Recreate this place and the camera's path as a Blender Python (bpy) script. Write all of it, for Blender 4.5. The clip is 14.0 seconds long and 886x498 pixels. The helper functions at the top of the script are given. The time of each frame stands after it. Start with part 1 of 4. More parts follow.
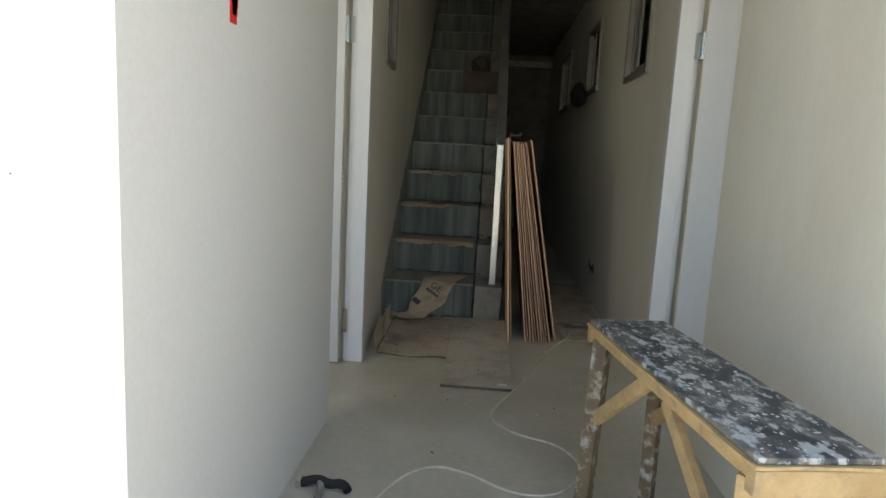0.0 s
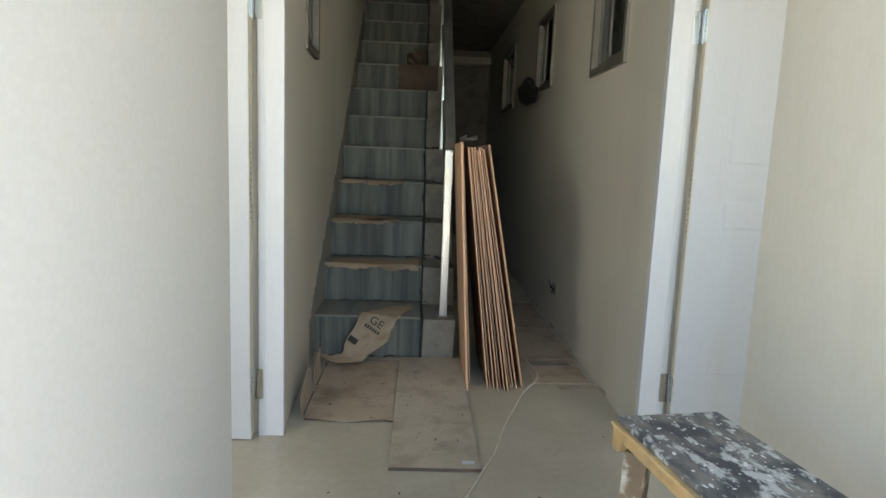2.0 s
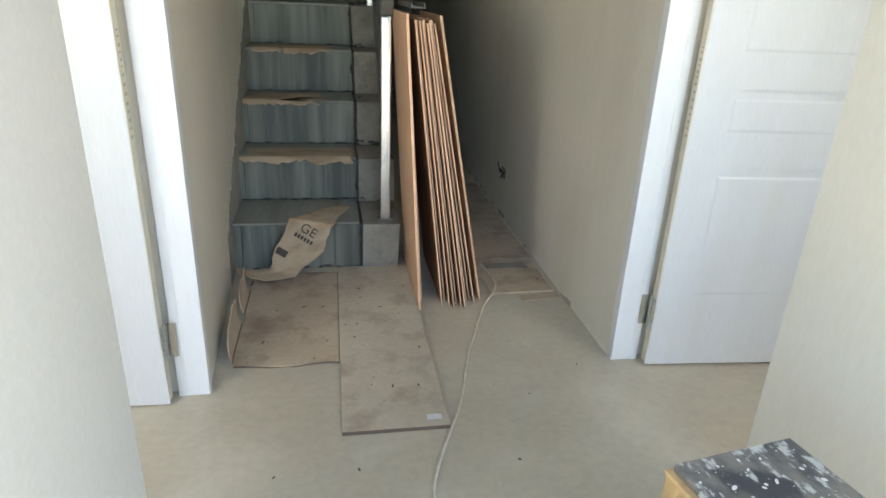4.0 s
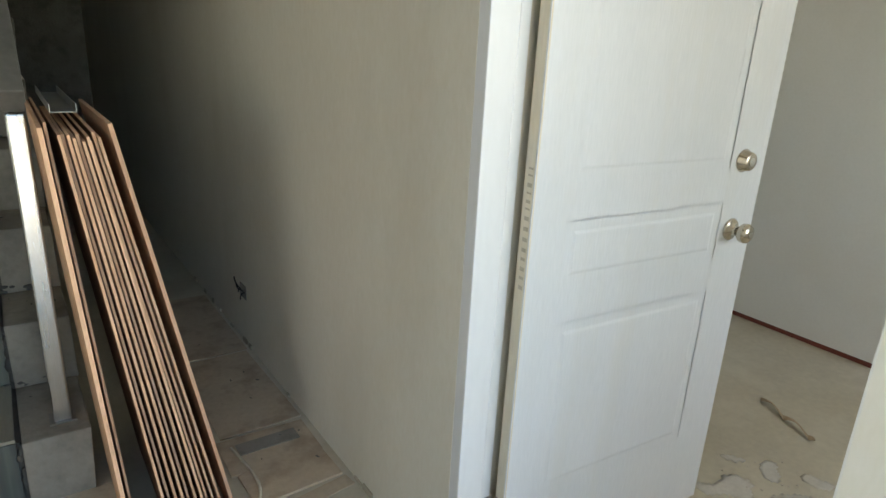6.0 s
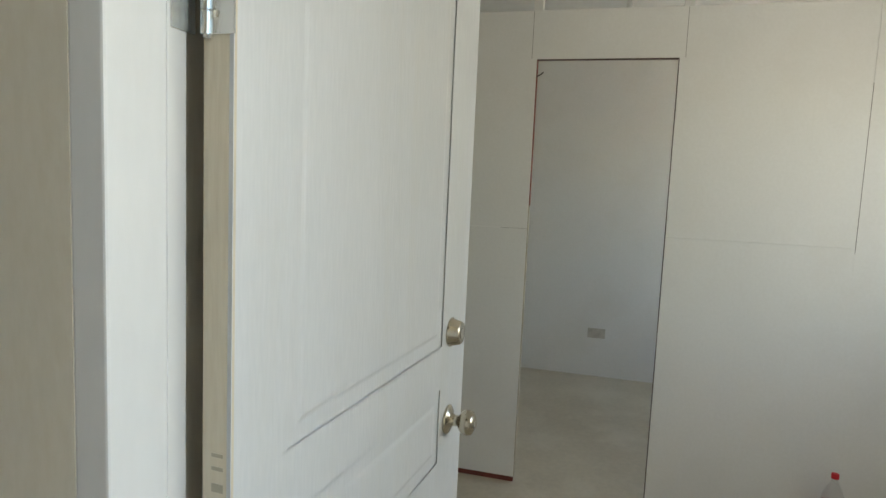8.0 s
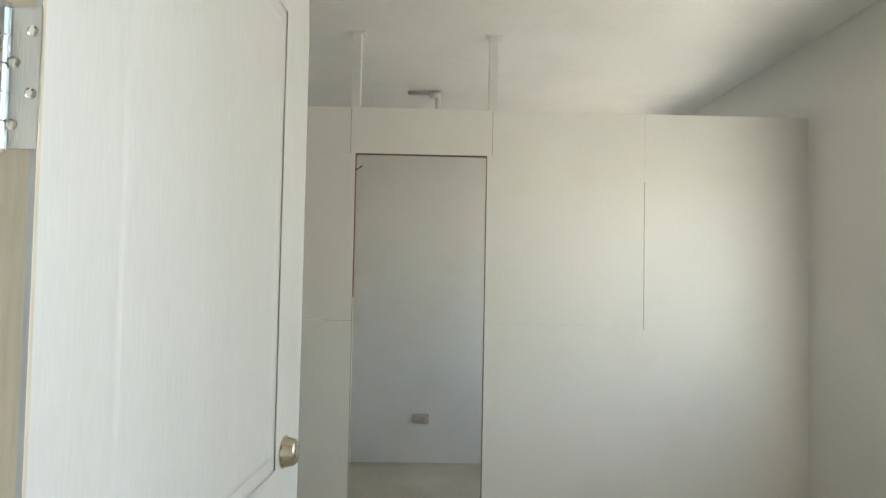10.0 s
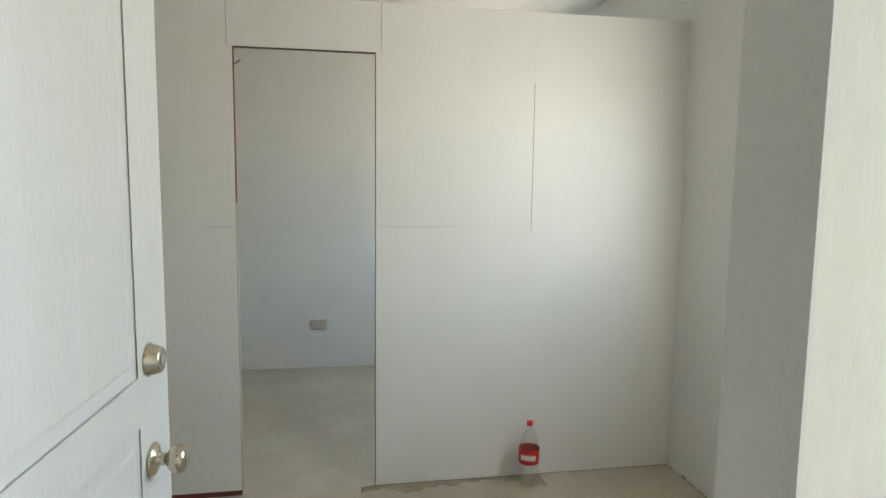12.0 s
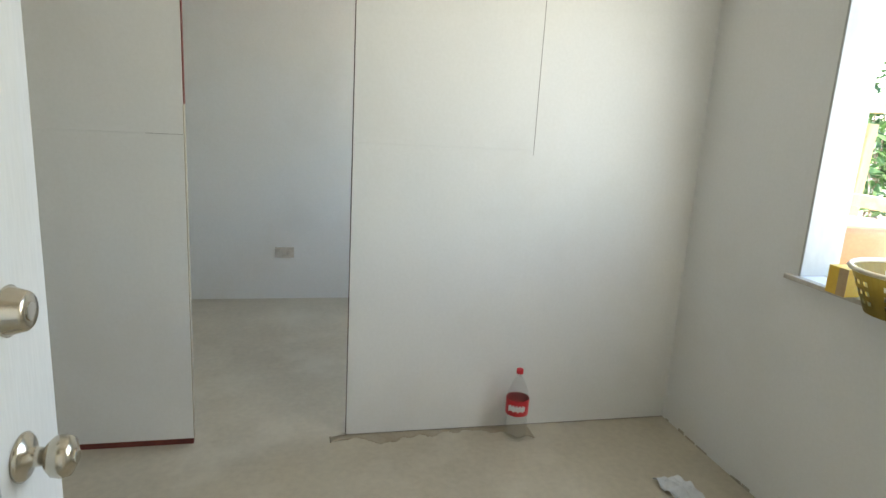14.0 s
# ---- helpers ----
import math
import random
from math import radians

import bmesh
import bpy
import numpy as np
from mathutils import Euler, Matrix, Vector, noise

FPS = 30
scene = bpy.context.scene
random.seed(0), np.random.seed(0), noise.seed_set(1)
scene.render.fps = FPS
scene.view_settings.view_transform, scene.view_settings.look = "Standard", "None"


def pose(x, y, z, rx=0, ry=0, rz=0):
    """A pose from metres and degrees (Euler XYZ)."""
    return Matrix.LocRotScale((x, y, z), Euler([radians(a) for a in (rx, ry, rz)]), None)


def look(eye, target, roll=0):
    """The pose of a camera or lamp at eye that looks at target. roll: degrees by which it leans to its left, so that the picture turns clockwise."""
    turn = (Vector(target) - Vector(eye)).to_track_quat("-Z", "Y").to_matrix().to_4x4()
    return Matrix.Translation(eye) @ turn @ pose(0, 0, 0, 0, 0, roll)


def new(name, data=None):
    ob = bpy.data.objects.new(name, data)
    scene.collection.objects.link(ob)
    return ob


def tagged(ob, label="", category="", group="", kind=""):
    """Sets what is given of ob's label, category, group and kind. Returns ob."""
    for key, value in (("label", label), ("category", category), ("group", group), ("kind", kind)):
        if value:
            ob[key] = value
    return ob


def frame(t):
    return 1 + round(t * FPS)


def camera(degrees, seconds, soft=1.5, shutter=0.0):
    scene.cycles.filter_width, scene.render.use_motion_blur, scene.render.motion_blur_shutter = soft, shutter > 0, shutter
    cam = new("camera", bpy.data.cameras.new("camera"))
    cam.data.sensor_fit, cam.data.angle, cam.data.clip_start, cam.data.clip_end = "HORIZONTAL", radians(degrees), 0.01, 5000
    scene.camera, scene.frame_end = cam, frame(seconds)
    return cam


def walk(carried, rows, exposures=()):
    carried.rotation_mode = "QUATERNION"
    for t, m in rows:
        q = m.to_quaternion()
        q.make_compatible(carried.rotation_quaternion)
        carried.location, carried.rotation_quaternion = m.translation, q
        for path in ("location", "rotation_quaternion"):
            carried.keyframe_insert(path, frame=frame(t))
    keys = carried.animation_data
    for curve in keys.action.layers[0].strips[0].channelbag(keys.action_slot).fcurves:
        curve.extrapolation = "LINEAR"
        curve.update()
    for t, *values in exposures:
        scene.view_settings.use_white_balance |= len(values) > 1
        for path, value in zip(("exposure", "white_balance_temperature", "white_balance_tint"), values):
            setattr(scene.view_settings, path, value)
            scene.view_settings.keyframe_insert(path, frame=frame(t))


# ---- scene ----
cam = camera(70.8, 14.0)
PATH = [
    (0, (0.042, 1.179, 1.152), (-0.086, 3.152, 0.85), 3.0),
    (0.5, (-0.042, 1.406, 1.161), (-0.132, 3.378, 0.843), 2.3),
    (1, (-0.113, 1.535, 1.201), (-0.066, 3.511, 0.898), 1.5),
    (1.5, (-0.104, 1.646, 1.205), (-0.008, 3.619, 0.891), 1.7),
    (2, (-0.048, 1.917, 1.196), (0.035, 3.893, 0.902), 2.3),
    (2.5, (-0.022, 2.073, 1.198), (0.009, 4.009, 0.695), 3.7),
    (2.7, (-0.037, 2.122, 1.192), (0.027, 4.04, 0.628), 4.6),
    (4.8, (-0.149, 2.828, 1.443), (0.387, 4.587, 0.657), 2.2),
    (5, (-0.092, 2.933, 1.448), (0.509, 4.707, 0.748), 2.9),
    (5.5, (0.034, 3.161, 1.459), (0.811, 4.871, 0.772), 4.1),
    (6, (0.093, 3.422, 1.474), (1.196, 4.971, 0.856), 3.0),
    (6.5, (0.185, 3.608, 1.487), (1.591, 4.918, 0.934), 2.2),
    (7, (0.359, 3.742, 1.505), (1.94, 4.889, 1.079), 2.5),
    (7.5, (0.475, 3.892, 1.514), (2.236, 4.788, 1.201), 4.6),
    (8, (0.48, 4.043, 1.538), (2.396, 4.578, 1.331), 2.5),
    (8.5, (0.487, 4.093, 1.551), (2.463, 4.384, 1.436), 3.5),
    (8.8, (0.495, 4.101, 1.575), (2.489, 4.252, 1.525), 4.3),
    (9, (0.487, 4.097, 1.574), (2.484, 4.218, 1.571), 3.0),
    (9.2, (0.488, 4.103, 1.586), (2.485, 4.205, 1.625), 2.3),
    (11.3, (0.557, 4.049, 1.583), (2.534, 3.762, 1.484), 0.4),
    (11.6, (0.547, 4.036, 1.58), (2.514, 3.71, 1.426), 0.7),
    (12, (0.548, 4.033, 1.562), (2.505, 3.685, 1.344), 0.7),
    (12.5, (0.572, 4.038, 1.535), (2.52, 3.727, 1.204), 0.1),
    (13, (0.685, 4.028, 1.521), (2.629, 3.746, 1.147), -0.2),
    (13.5, (0.861, 4.014, 1.506), (2.806, 3.685, 1.177), 1.7),
    (14, (0.975, 4.029, 1.484), (2.876, 3.587, 1.049), 3.3),
]
EXPOSURE = [(t, e, w, 7 if t < 6 else 5) for t, e, w in ((0.0, 1.72, 7250), (0.5, 1.87, 7250), (1.0, 2.15, 7200), (2.0, 2.55, 7100), (2.7, 2.95, 7000), (5.0, 3.2, 7000), (5.5, 3.15, 7000), (6.0, 2.9, 7100), (6.5, 2.65, 7150), (7.0, 2.5, 7150), (8.0, 2.5, 7100), (9.0, 2.62, 7100), (11.5, 3.03, 6850), (12.0, 2.95, 6850), (12.5, 2.98, 6800), (13.0, 3.12, 6750), (13.5, 3.05, 6700), (14.0, 3.1, 6700))]
walk(cam, [(t, look(eye, target, roll)) for t, eye, target, roll in PATH], EXPOSURE)

# ---- world, sun, exposure ----
SUN_ELEV, SUN_AZ = 58.0, 78.0
world = bpy.data.worlds.new("sky")
scene.world = world
world.use_nodes = True
wn, wl = world.node_tree.nodes, world.node_tree.links
sky = wn.new("ShaderNodeTexSky")
sky.sky_type = "NISHITA"
sky.sun_disc = False
sky.sun_elevation, sky.sun_rotation = radians(SUN_ELEV), radians(SUN_AZ)
wl.new(sky.outputs[0], wn["Background"].inputs[0])
wn["Background"].inputs[1].default_value = 0.15
sun = new("sun", bpy.data.lights.new("sun", "SUN"))
sun.data.energy, sun.data.angle, sun.data.color = 5.0, radians(0.6), (1.0, 0.94, 0.85)
sd = Vector((math.sin(radians(SUN_AZ)) * math.cos(radians(SUN_ELEV)), math.cos(radians(SUN_AZ)) * math.cos(radians(SUN_ELEV)), math.sin(radians(SUN_ELEV))))
sun.matrix_world = look(sd * 30, (0, 0, 0))


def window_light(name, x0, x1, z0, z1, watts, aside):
    """An area lamp in a window opening of the front wall, standing in for sky light."""
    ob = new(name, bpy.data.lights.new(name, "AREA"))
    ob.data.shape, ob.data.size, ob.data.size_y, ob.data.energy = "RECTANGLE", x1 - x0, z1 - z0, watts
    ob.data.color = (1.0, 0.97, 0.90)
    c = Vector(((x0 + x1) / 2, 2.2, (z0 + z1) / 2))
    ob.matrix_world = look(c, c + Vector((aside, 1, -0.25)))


window_light("window_light", 1.80, 2.40, 1.05, 2.10, 2.0, 0.1)
# lamps at two unseen, added openings: brighten the inner room and the corridor wall
window_light("added_light_inner_room", 4.1, 5.3, 1.0, 2.14, 0.55, 0.0)
window_light("added_light_other_room", -2.85, -1.65, 1.0, 2.14, 4.5, 0.35)


# ---- materials ----
def material(name, base, second=None, rough=0.6, metal=0.0, scale=3.0, grain=60.0, bump=0.15, mix=0.5, stretch=(1, 1, 1), stain=None, stain_amount=0.0, stain_scale=1.2, jitter=0.0, stain_edge=(0.5, 0.68)):
    """Base colour broken at two scales, optional stains, fine relief."""
    m = bpy.data.materials.new(name)
    m.use_nodes = True
    n, l = m.node_tree.nodes, m.node_tree.links
    b = n["Principled BSDF"]
    b.inputs["Roughness"].default_value, b.inputs["Metallic"].default_value = rough, metal
    tc = n.new("ShaderNodeTexCoord")
    mp = n.new("ShaderNodeMapping")
    mp.inputs["Scale"].default_value = stretch
    l.new(tc.outputs["Object"], mp.inputs["Vector"])
    if jitter:
        oi = n.new("ShaderNodeObjectInfo")
        ml = n.new("ShaderNodeMath")
        ml.operation = "MULTIPLY"
        ml.inputs[1].default_value = 17.0
        l.new(oi.outputs["Random"], ml.inputs[0])
        l.new(ml.outputs[0], mp.inputs["Location"])
    big = n.new("ShaderNodeTexNoise")
    big.inputs["Scale"].default_value, big.inputs["Detail"].default_value = scale, 5
    fine = n.new("ShaderNodeTexNoise")
    fine.inputs["Scale"].default_value, fine.inputs["Detail"].default_value = grain, 4
    for t in (big, fine):
        l.new(mp.outputs[0], t.inputs["Vector"])
    second = second or tuple(c * 0.88 for c in base)
    ramp = n.new("ShaderNodeValToRGB")
    ramp.color_ramp.elements[0].position, ramp.color_ramp.elements[1].position = 0.5 - mix / 2, 0.5 + mix / 2
    ramp.color_ramp.elements[0].color, ramp.color_ramp.elements[1].color = (*base, 1), (*second, 1)
    l.new(big.outputs["Fac"], ramp.inputs[0])
    out = ramp.outputs[0]
    ov = n.new("ShaderNodeMix")
    ov.data_type, ov.blend_type = "RGBA", "OVERLAY"
    ov.inputs[0].default_value = 0.25
    gr = n.new("ShaderNodeValToRGB")
    gr.color_ramp.elements[0].position, gr.color_ramp.elements[1].position = 0.3, 0.7
    gr.color_ramp.elements[0].color, gr.color_ramp.elements[1].color = (0.38, 0.38, 0.38, 1), (0.62, 0.62, 0.62, 1)
    l.new(fine.outputs["Fac"], gr.inputs[0])
    l.new(out, ov.inputs[6])
    l.new(gr.outputs[0], ov.inputs[7])
    out = ov.outputs[2]
    if stain:
        st = n.new("ShaderNodeTexNoise")
        st.inputs["Scale"].default_value, st.inputs["Detail"].default_value, st.inputs["Roughness"].default_value = stain_scale, 7, 0.62
        l.new(mp.outputs[0], st.inputs["Vector"])
        sr = n.new("ShaderNodeValToRGB")
        sr.color_ramp.elements[0].position, sr.color_ramp.elements[1].position = stain_edge
        sr.color_ramp.elements[0].color, sr.color_ramp.elements[1].color = (0, 0, 0, 1), (stain_amount,) * 3 + (1,)
        l.new(st.outputs["Fac"], sr.inputs[0])
        sm = n.new("ShaderNodeMix")
        sm.data_type = "RGBA"
        l.new(sr.outputs[0], sm.inputs[0])
        l.new(out, sm.inputs[6])
        sm.inputs[7].default_value = (*stain, 1)
        out = sm.outputs[2]
    if jitter:
        hv = n.new("ShaderNodeHueSaturation")
        mr = n.new("ShaderNodeMapRange")
        mr.inputs[3].default_value, mr.inputs[4].default_value = 1 - jitter, 1 + jitter
        l.new(oi.outputs["Random"], mr.inputs[0])
        l.new(mr.outputs[0], hv.inputs["Value"])
        l.new(out, hv.inputs["Color"])
        out = hv.outputs[0]
    l.new(out, b.inputs["Base Color"])
    rr = n.new("ShaderNodeMapRange")
    rr.inputs[3].default_value, rr.inputs[4].default_value = max(0.02, rough - 0.1), min(1, rough + 0.1)
    l.new(big.outputs["Fac"], rr.inputs[0])
    l.new(rr.outputs[0], b.inputs["Roughness"])
    if bump:
        bp = n.new("ShaderNodeBump")
        bp.inputs["Strength"].default_value, bp.inputs["Distance"].default_value = bump, 0.004
        l.new(fine.outputs["Fac"], bp.inputs["Height"])
        l.new(bp.outputs[0], b.inputs["Normal"])
    return m


M_WALL = material("cream_skim_wall", (0.745, 0.712, 0.62), (0.68, 0.635, 0.54), 0.62, scale=1.6, grain=90, bump=0.1, mix=0.7, stretch=(1, 1, 0.35), stain=(0.59, 0.54, 0.44), stain_amount=0.55, stain_scale=1.1)
M_WHITEWALL = material("white_painted_wall", (0.72, 0.70, 0.65), (0.67, 0.645, 0.59), 0.55, scale=1.2, grain=80, bump=0.08, mix=0.8)
M_PART = material("primed_board", (0.80, 0.795, 0.77), (0.755, 0.75, 0.725), 0.5, scale=1.4, grain=70, bump=0.06, mix=0.8, stain=(0.69, 0.67, 0.62), stain_amount=0.35, stain_scale=1.6)
M_CEIL = material("white_ceiling_skim", (0.80, 0.80, 0.78), (0.74, 0.74, 0.72), 0.45, scale=0.9, grain=40, bump=0.1, mix=0.7, stain=(0.62, 0.62, 0.60), stain_amount=0.3, stain_scale=1.8)
M_DOOR = material("white_primed_door", (0.655, 0.67, 0.69), (0.61, 0.625, 0.64), 0.45, scale=2.0, grain=50, bump=0.12, mix=0.7, stretch=(4, 1, 0.4), stain=(0.60, 0.59, 0.55), stain_amount=0.35, stain_scale=2.2)
M_FRAME = material("white_gloss_frame", (0.74, 0.75, 0.76), (0.69, 0.69, 0.685), 0.4, scale=3, grain=40, bump=0.1, stretch=(1, 1, 0.3))
M_RAWEDGE = material("raw_door_edge", (0.66, 0.60, 0.48), (0.58, 0.52, 0.41), 0.7, scale=4, grain=60, bump=0.2, stretch=(3, 3, 0.3))
M_FLOOR = material("dusty_cement_floor", (0.53, 0.48, 0.375), (0.43, 0.38, 0.29), 0.36, scale=1.6, grain=32, bump=0.04, mix=0.4, stain=(0.60, 0.555, 0.455), stain_amount=0.6, stain_scale=2.6)
M_CEMENT = material("rough_cement", (0.33, 0.30, 0.25), (0.24, 0.22, 0.19), 0.85, scale=6, grain=45, bump=0.6, mix=0.5, stain=(0.12, 0.11, 0.10), stain_amount=0.7, stain_scale=5)
M_DARKCEM = material("dark_grout", (0.10, 0.095, 0.085), (0.06, 0.06, 0.055), 0.9, scale=9, grain=60, bump=0.7)
M_TILE = material("blue_grey_streaked_tile", (0.215, 0.228, 0.195), (0.09, 0.102, 0.088), 0.6, scale=3.2, grain=16, bump=0.05, mix=0.36, stretch=(4, 4, 0.25), stain=(0.075, 0.085, 0.08), stain_amount=0.9, stain_scale=4.5, jitter=0.12)
M_TREAD = material("dusty_grey_tread_tile", (0.31, 0.31, 0.255), (0.22, 0.225, 0.185), 0.55, scale=3, grain=30, bump=0.1, mix=0.5, stretch=(5, 0.6, 1), stain=(0.33, 0.30, 0.24), stain_amount=0.7, stain_scale=3.5, jitter=0.08)
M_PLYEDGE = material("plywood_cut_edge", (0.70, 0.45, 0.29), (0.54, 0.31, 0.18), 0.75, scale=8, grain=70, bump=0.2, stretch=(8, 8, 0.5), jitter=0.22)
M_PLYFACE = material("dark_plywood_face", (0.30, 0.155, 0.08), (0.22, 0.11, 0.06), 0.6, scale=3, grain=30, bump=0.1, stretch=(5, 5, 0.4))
M_BOARD = material("dusty_floor_board", (0.535, 0.47, 0.37), (0.44, 0.38, 0.29), 0.75, scale=3, grain=45, bump=0.2, mix=0.5, stain=(0.27, 0.205, 0.145), stain_amount=0.6, stain_scale=5)
M_CARD = material("brown_cardboard", (0.50, 0.385, 0.265), (0.41, 0.31, 0.205), 0.85, scale=5, grain=60, bump=0.2, mix=0.5, stretch=(1, 4, 1), stain=(0.26, 0.17, 0.10), stain_amount=0.5, stain_scale=5)
# dark brown of board piece and sack; also the shadow painted on sheet rims
M_DARKCARD = material("dark_board_and_rim_shadow", (0.17, 0.125, 0.09), (0.11, 0.08, 0.06), 0.85, scale=6, grain=40, bump=0.2)
M_SKIMGREY = material("bare_grey_skim", (0.36, 0.345, 0.29), (0.28, 0.27, 0.225), 0.85, scale=5, grain=50, bump=0.3, mix=0.5)
# scuffed white, colour lowered to hold back the strong daylight on the reveal
M_REVEAL = material("scuffed_reveal_toned_down", (0.45, 0.455, 0.44), (0.37, 0.375, 0.36), 0.6, scale=5, grain=40, bump=0.15, mix=0.5, stretch=(1, 1, 0.4), stain=(0.36, 0.36, 0.34), stain_amount=0.5, stain_scale=4)
M_SPILL = material("brown_plaster_spill", (0.33, 0.275, 0.195), (0.42, 0.365, 0.28), 0.75, scale=9, grain=60, bump=0.3)
M_CARD2 = material("dusty_cardboard_sheet", (0.54, 0.44, 0.325), (0.44, 0.35, 0.25), 0.85, scale=4, grain=50, bump=0.2, mix=0.6, stain=(0.22, 0.15, 0.10), stain_amount=0.6, stain_scale=5)
M_INK = material("black_ink", (0.05, 0.045, 0.04), (0.09, 0.075, 0.06), 0.8, scale=30)
M_WOOD = material("rough_coco_lumber", (0.58, 0.41, 0.20), (0.45, 0.29, 0.13), 0.75, scale=5, grain=40, bump=0.35, stretch=(3, 3, 3), stain=(0.25, 0.19, 0.14), stain_amount=0.55, stain_scale=6, jitter=0.15)
M_OLDWOOD = material("paint_spattered_leg", (0.13, 0.095, 0.065), (0.24, 0.165, 0.095), 0.8, scale=6, grain=30, bump=0.4, stain=(0.60, 0.58, 0.53), stain_amount=0.8, stain_scale=24)
M_STEEL = material("brushed_steel", (0.62, 0.62, 0.60), (0.50, 0.50, 0.48), 0.28, metal=1.0, scale=4, grain=90, bump=0.05, stretch=(6, 6, 0.4))
M_DUSTSTEEL = material("dusty_steel_rail", (0.30, 0.29, 0.27), (0.20, 0.195, 0.18), 0.5, metal=0.6, scale=5, grain=50, bump=0.1)
M_NICKEL = material("satin_brass_nickel", (0.58, 0.53, 0.44), (0.50, 0.45, 0.37), 0.24, metal=1.0, scale=5, grain=80, bump=0.03)
M_KEY = material("polished_cylinder", (0.75, 0.73, 0.68), (0.7, 0.68, 0.62), 0.15, metal=1.0)
M_ALU = material("aluminium_window_frame", (0.27, 0.245, 0.21), (0.22, 0.20, 0.17), 0.45, metal=0.5, scale=6, bump=0.05)
M_DARK = material("black_fabric", (0.02, 0.018, 0.018), (0.035, 0.03, 0.03), 0.95, scale=12, grain=60, bump=0.4)
M_RED = material("red_oxide_primer", (0.20, 0.045, 0.03), (0.14, 0.035, 0.025), 0.7, scale=10)
M_REDPAINT = material("red_spray_paint", (0.72, 0.03, 0.02), (0.55, 0.02, 0.015), 0.55, scale=20)
M_PVC = material("white_pvc", (0.74, 0.74, 0.72), (0.68, 0.68, 0.66), 0.35, scale=4, bump=0.02)
M_CORD = material("pale_twine", (0.68, 0.63, 0.52), (0.52, 0.47, 0.37), 0.9, scale=40, grain=200, bump=0.5)
M_CRUMB = material("cement_crumbs", (0.62, 0.58, 0.51), (0.45, 0.41, 0.35), 0.9, scale=20)
M_GROUND = material("pale_dry_ground", (0.51, 0.49, 0.455), (0.44, 0.42, 0.385), 0.9, scale=0.6, grain=9, bump=0.4, stain=(0.34, 0.32, 0.285), stain_amount=0.4)
M_OUTWALL = material("weathered_block_wall", (0.45, 0.43, 0.39), (0.36, 0.34, 0.30), 0.9, scale=1.2, grain=20, bump=0.4)
M_LEAF = material("green_leaf", (0.07, 0.14, 0.035), (0.045, 0.10, 0.025), 0.5, scale=4, jitter=0.2)
M_CLAY = material("terracotta_pot", (0.50, 0.27, 0.16), (0.42, 0.22, 0.13), 0.8, scale=6)
M_BASKET = material("olive_plastic", (0.32, 0.24, 0.05), (0.27, 0.20, 0.04), 0.4, scale=5, bump=0.03)
M_RIM = material("pale_plastic_rim", (0.66, 0.60, 0.45), (0.6, 0.54, 0.4), 0.4, scale=5, bump=0.03)
M_YELLOW = material("yellow_printed_carton", (0.75, 0.50, 0.05), (0.68, 0.43, 0.05), 0.55, scale=6)
M_KRAFT = material("kraft_carton_side", (0.50, 0.36, 0.20), (0.43, 0.31, 0.17), 0.8, scale=6)
M_PAPER = material("crumpled_white_wrapper", (0.72, 0.73, 0.74), (0.55, 0.57, 0.58), 0.5, scale=14, bump=0.3)
M_CAPRED = material("red_plastic_cap", (0.62, 0.02, 0.03), (0.55, 0.02, 0.03), 0.35, scale=5, bump=0.0)
# plaster chips and stamp marks; also darkens the lit partition end
M_PLASTER = material("tan_skim_and_edge_shade", (0.40, 0.36, 0.27), (0.47, 0.42, 0.34), 0.75, scale=9, grain=60, bump=0.3)


def glass(name, tint=(1, 1, 1), rough=0.02, ior=1.45):
    m = bpy.data.materials.new(name)
    m.use_nodes = True
    b = m.node_tree.nodes["Principled BSDF"]
    b.inputs["Base Color"].default_value = (*tint, 1)
    b.inputs["Roughness"].default_value, b.inputs["IOR"].default_value = rough, ior
    b.inputs["Transmission Weight"].default_value = 1.0
    return m


M_GLASS = glass("tinted_window_glass", (0.10, 0.115, 0.115))
M_PET = bpy.data.materials.new("clear_pet_plastic")
M_PET.use_nodes = True
pn, pl = M_PET.node_tree.nodes, M_PET.node_tree.links
clear, shine, blend = pn.new("ShaderNodeBsdfTransparent"), pn.new("ShaderNodeBsdfGlossy"), pn.new("ShaderNodeMixShader")
clear.inputs[0].default_value, shine.inputs["Roughness"].default_value = (0.985, 0.99, 0.99, 1), 0.2
blend.inputs[0].default_value = 0.06
pl.new(clear.outputs[0], blend.inputs[1])
pl.new(shine.outputs[0], blend.inputs[2])
pl.new(blend.outputs[0], pn["Material Output"].inputs["Surface"])


# ---- building helpers ----
WHERE = {}


def thing(name, at=(0, 0, 0), label="", category="", group="", kind="", rz=0.0):
    ob = new(name)
    ob.empty_display_size = 0.1
    ob.matrix_world = pose(*at, 0, 0, rz)
    WHERE[name if ob.name == name else ob.name] = Vector(at)
    return tagged(ob, label, category, group, kind)


def mesh_of(name, bm, mat, smooth=False):
    bmesh.ops.recalc_face_normals(bm, faces=bm.faces[:])
    me = bpy.data.meshes.new(name)
    bm.to_mesh(me)
    bm.free()
    for m in (mat if isinstance(mat, (list, tuple)) else [mat]):
        me.materials.append(m)
    if smooth:
        for p in me.polygons:
            p.use_smooth = True
    return me


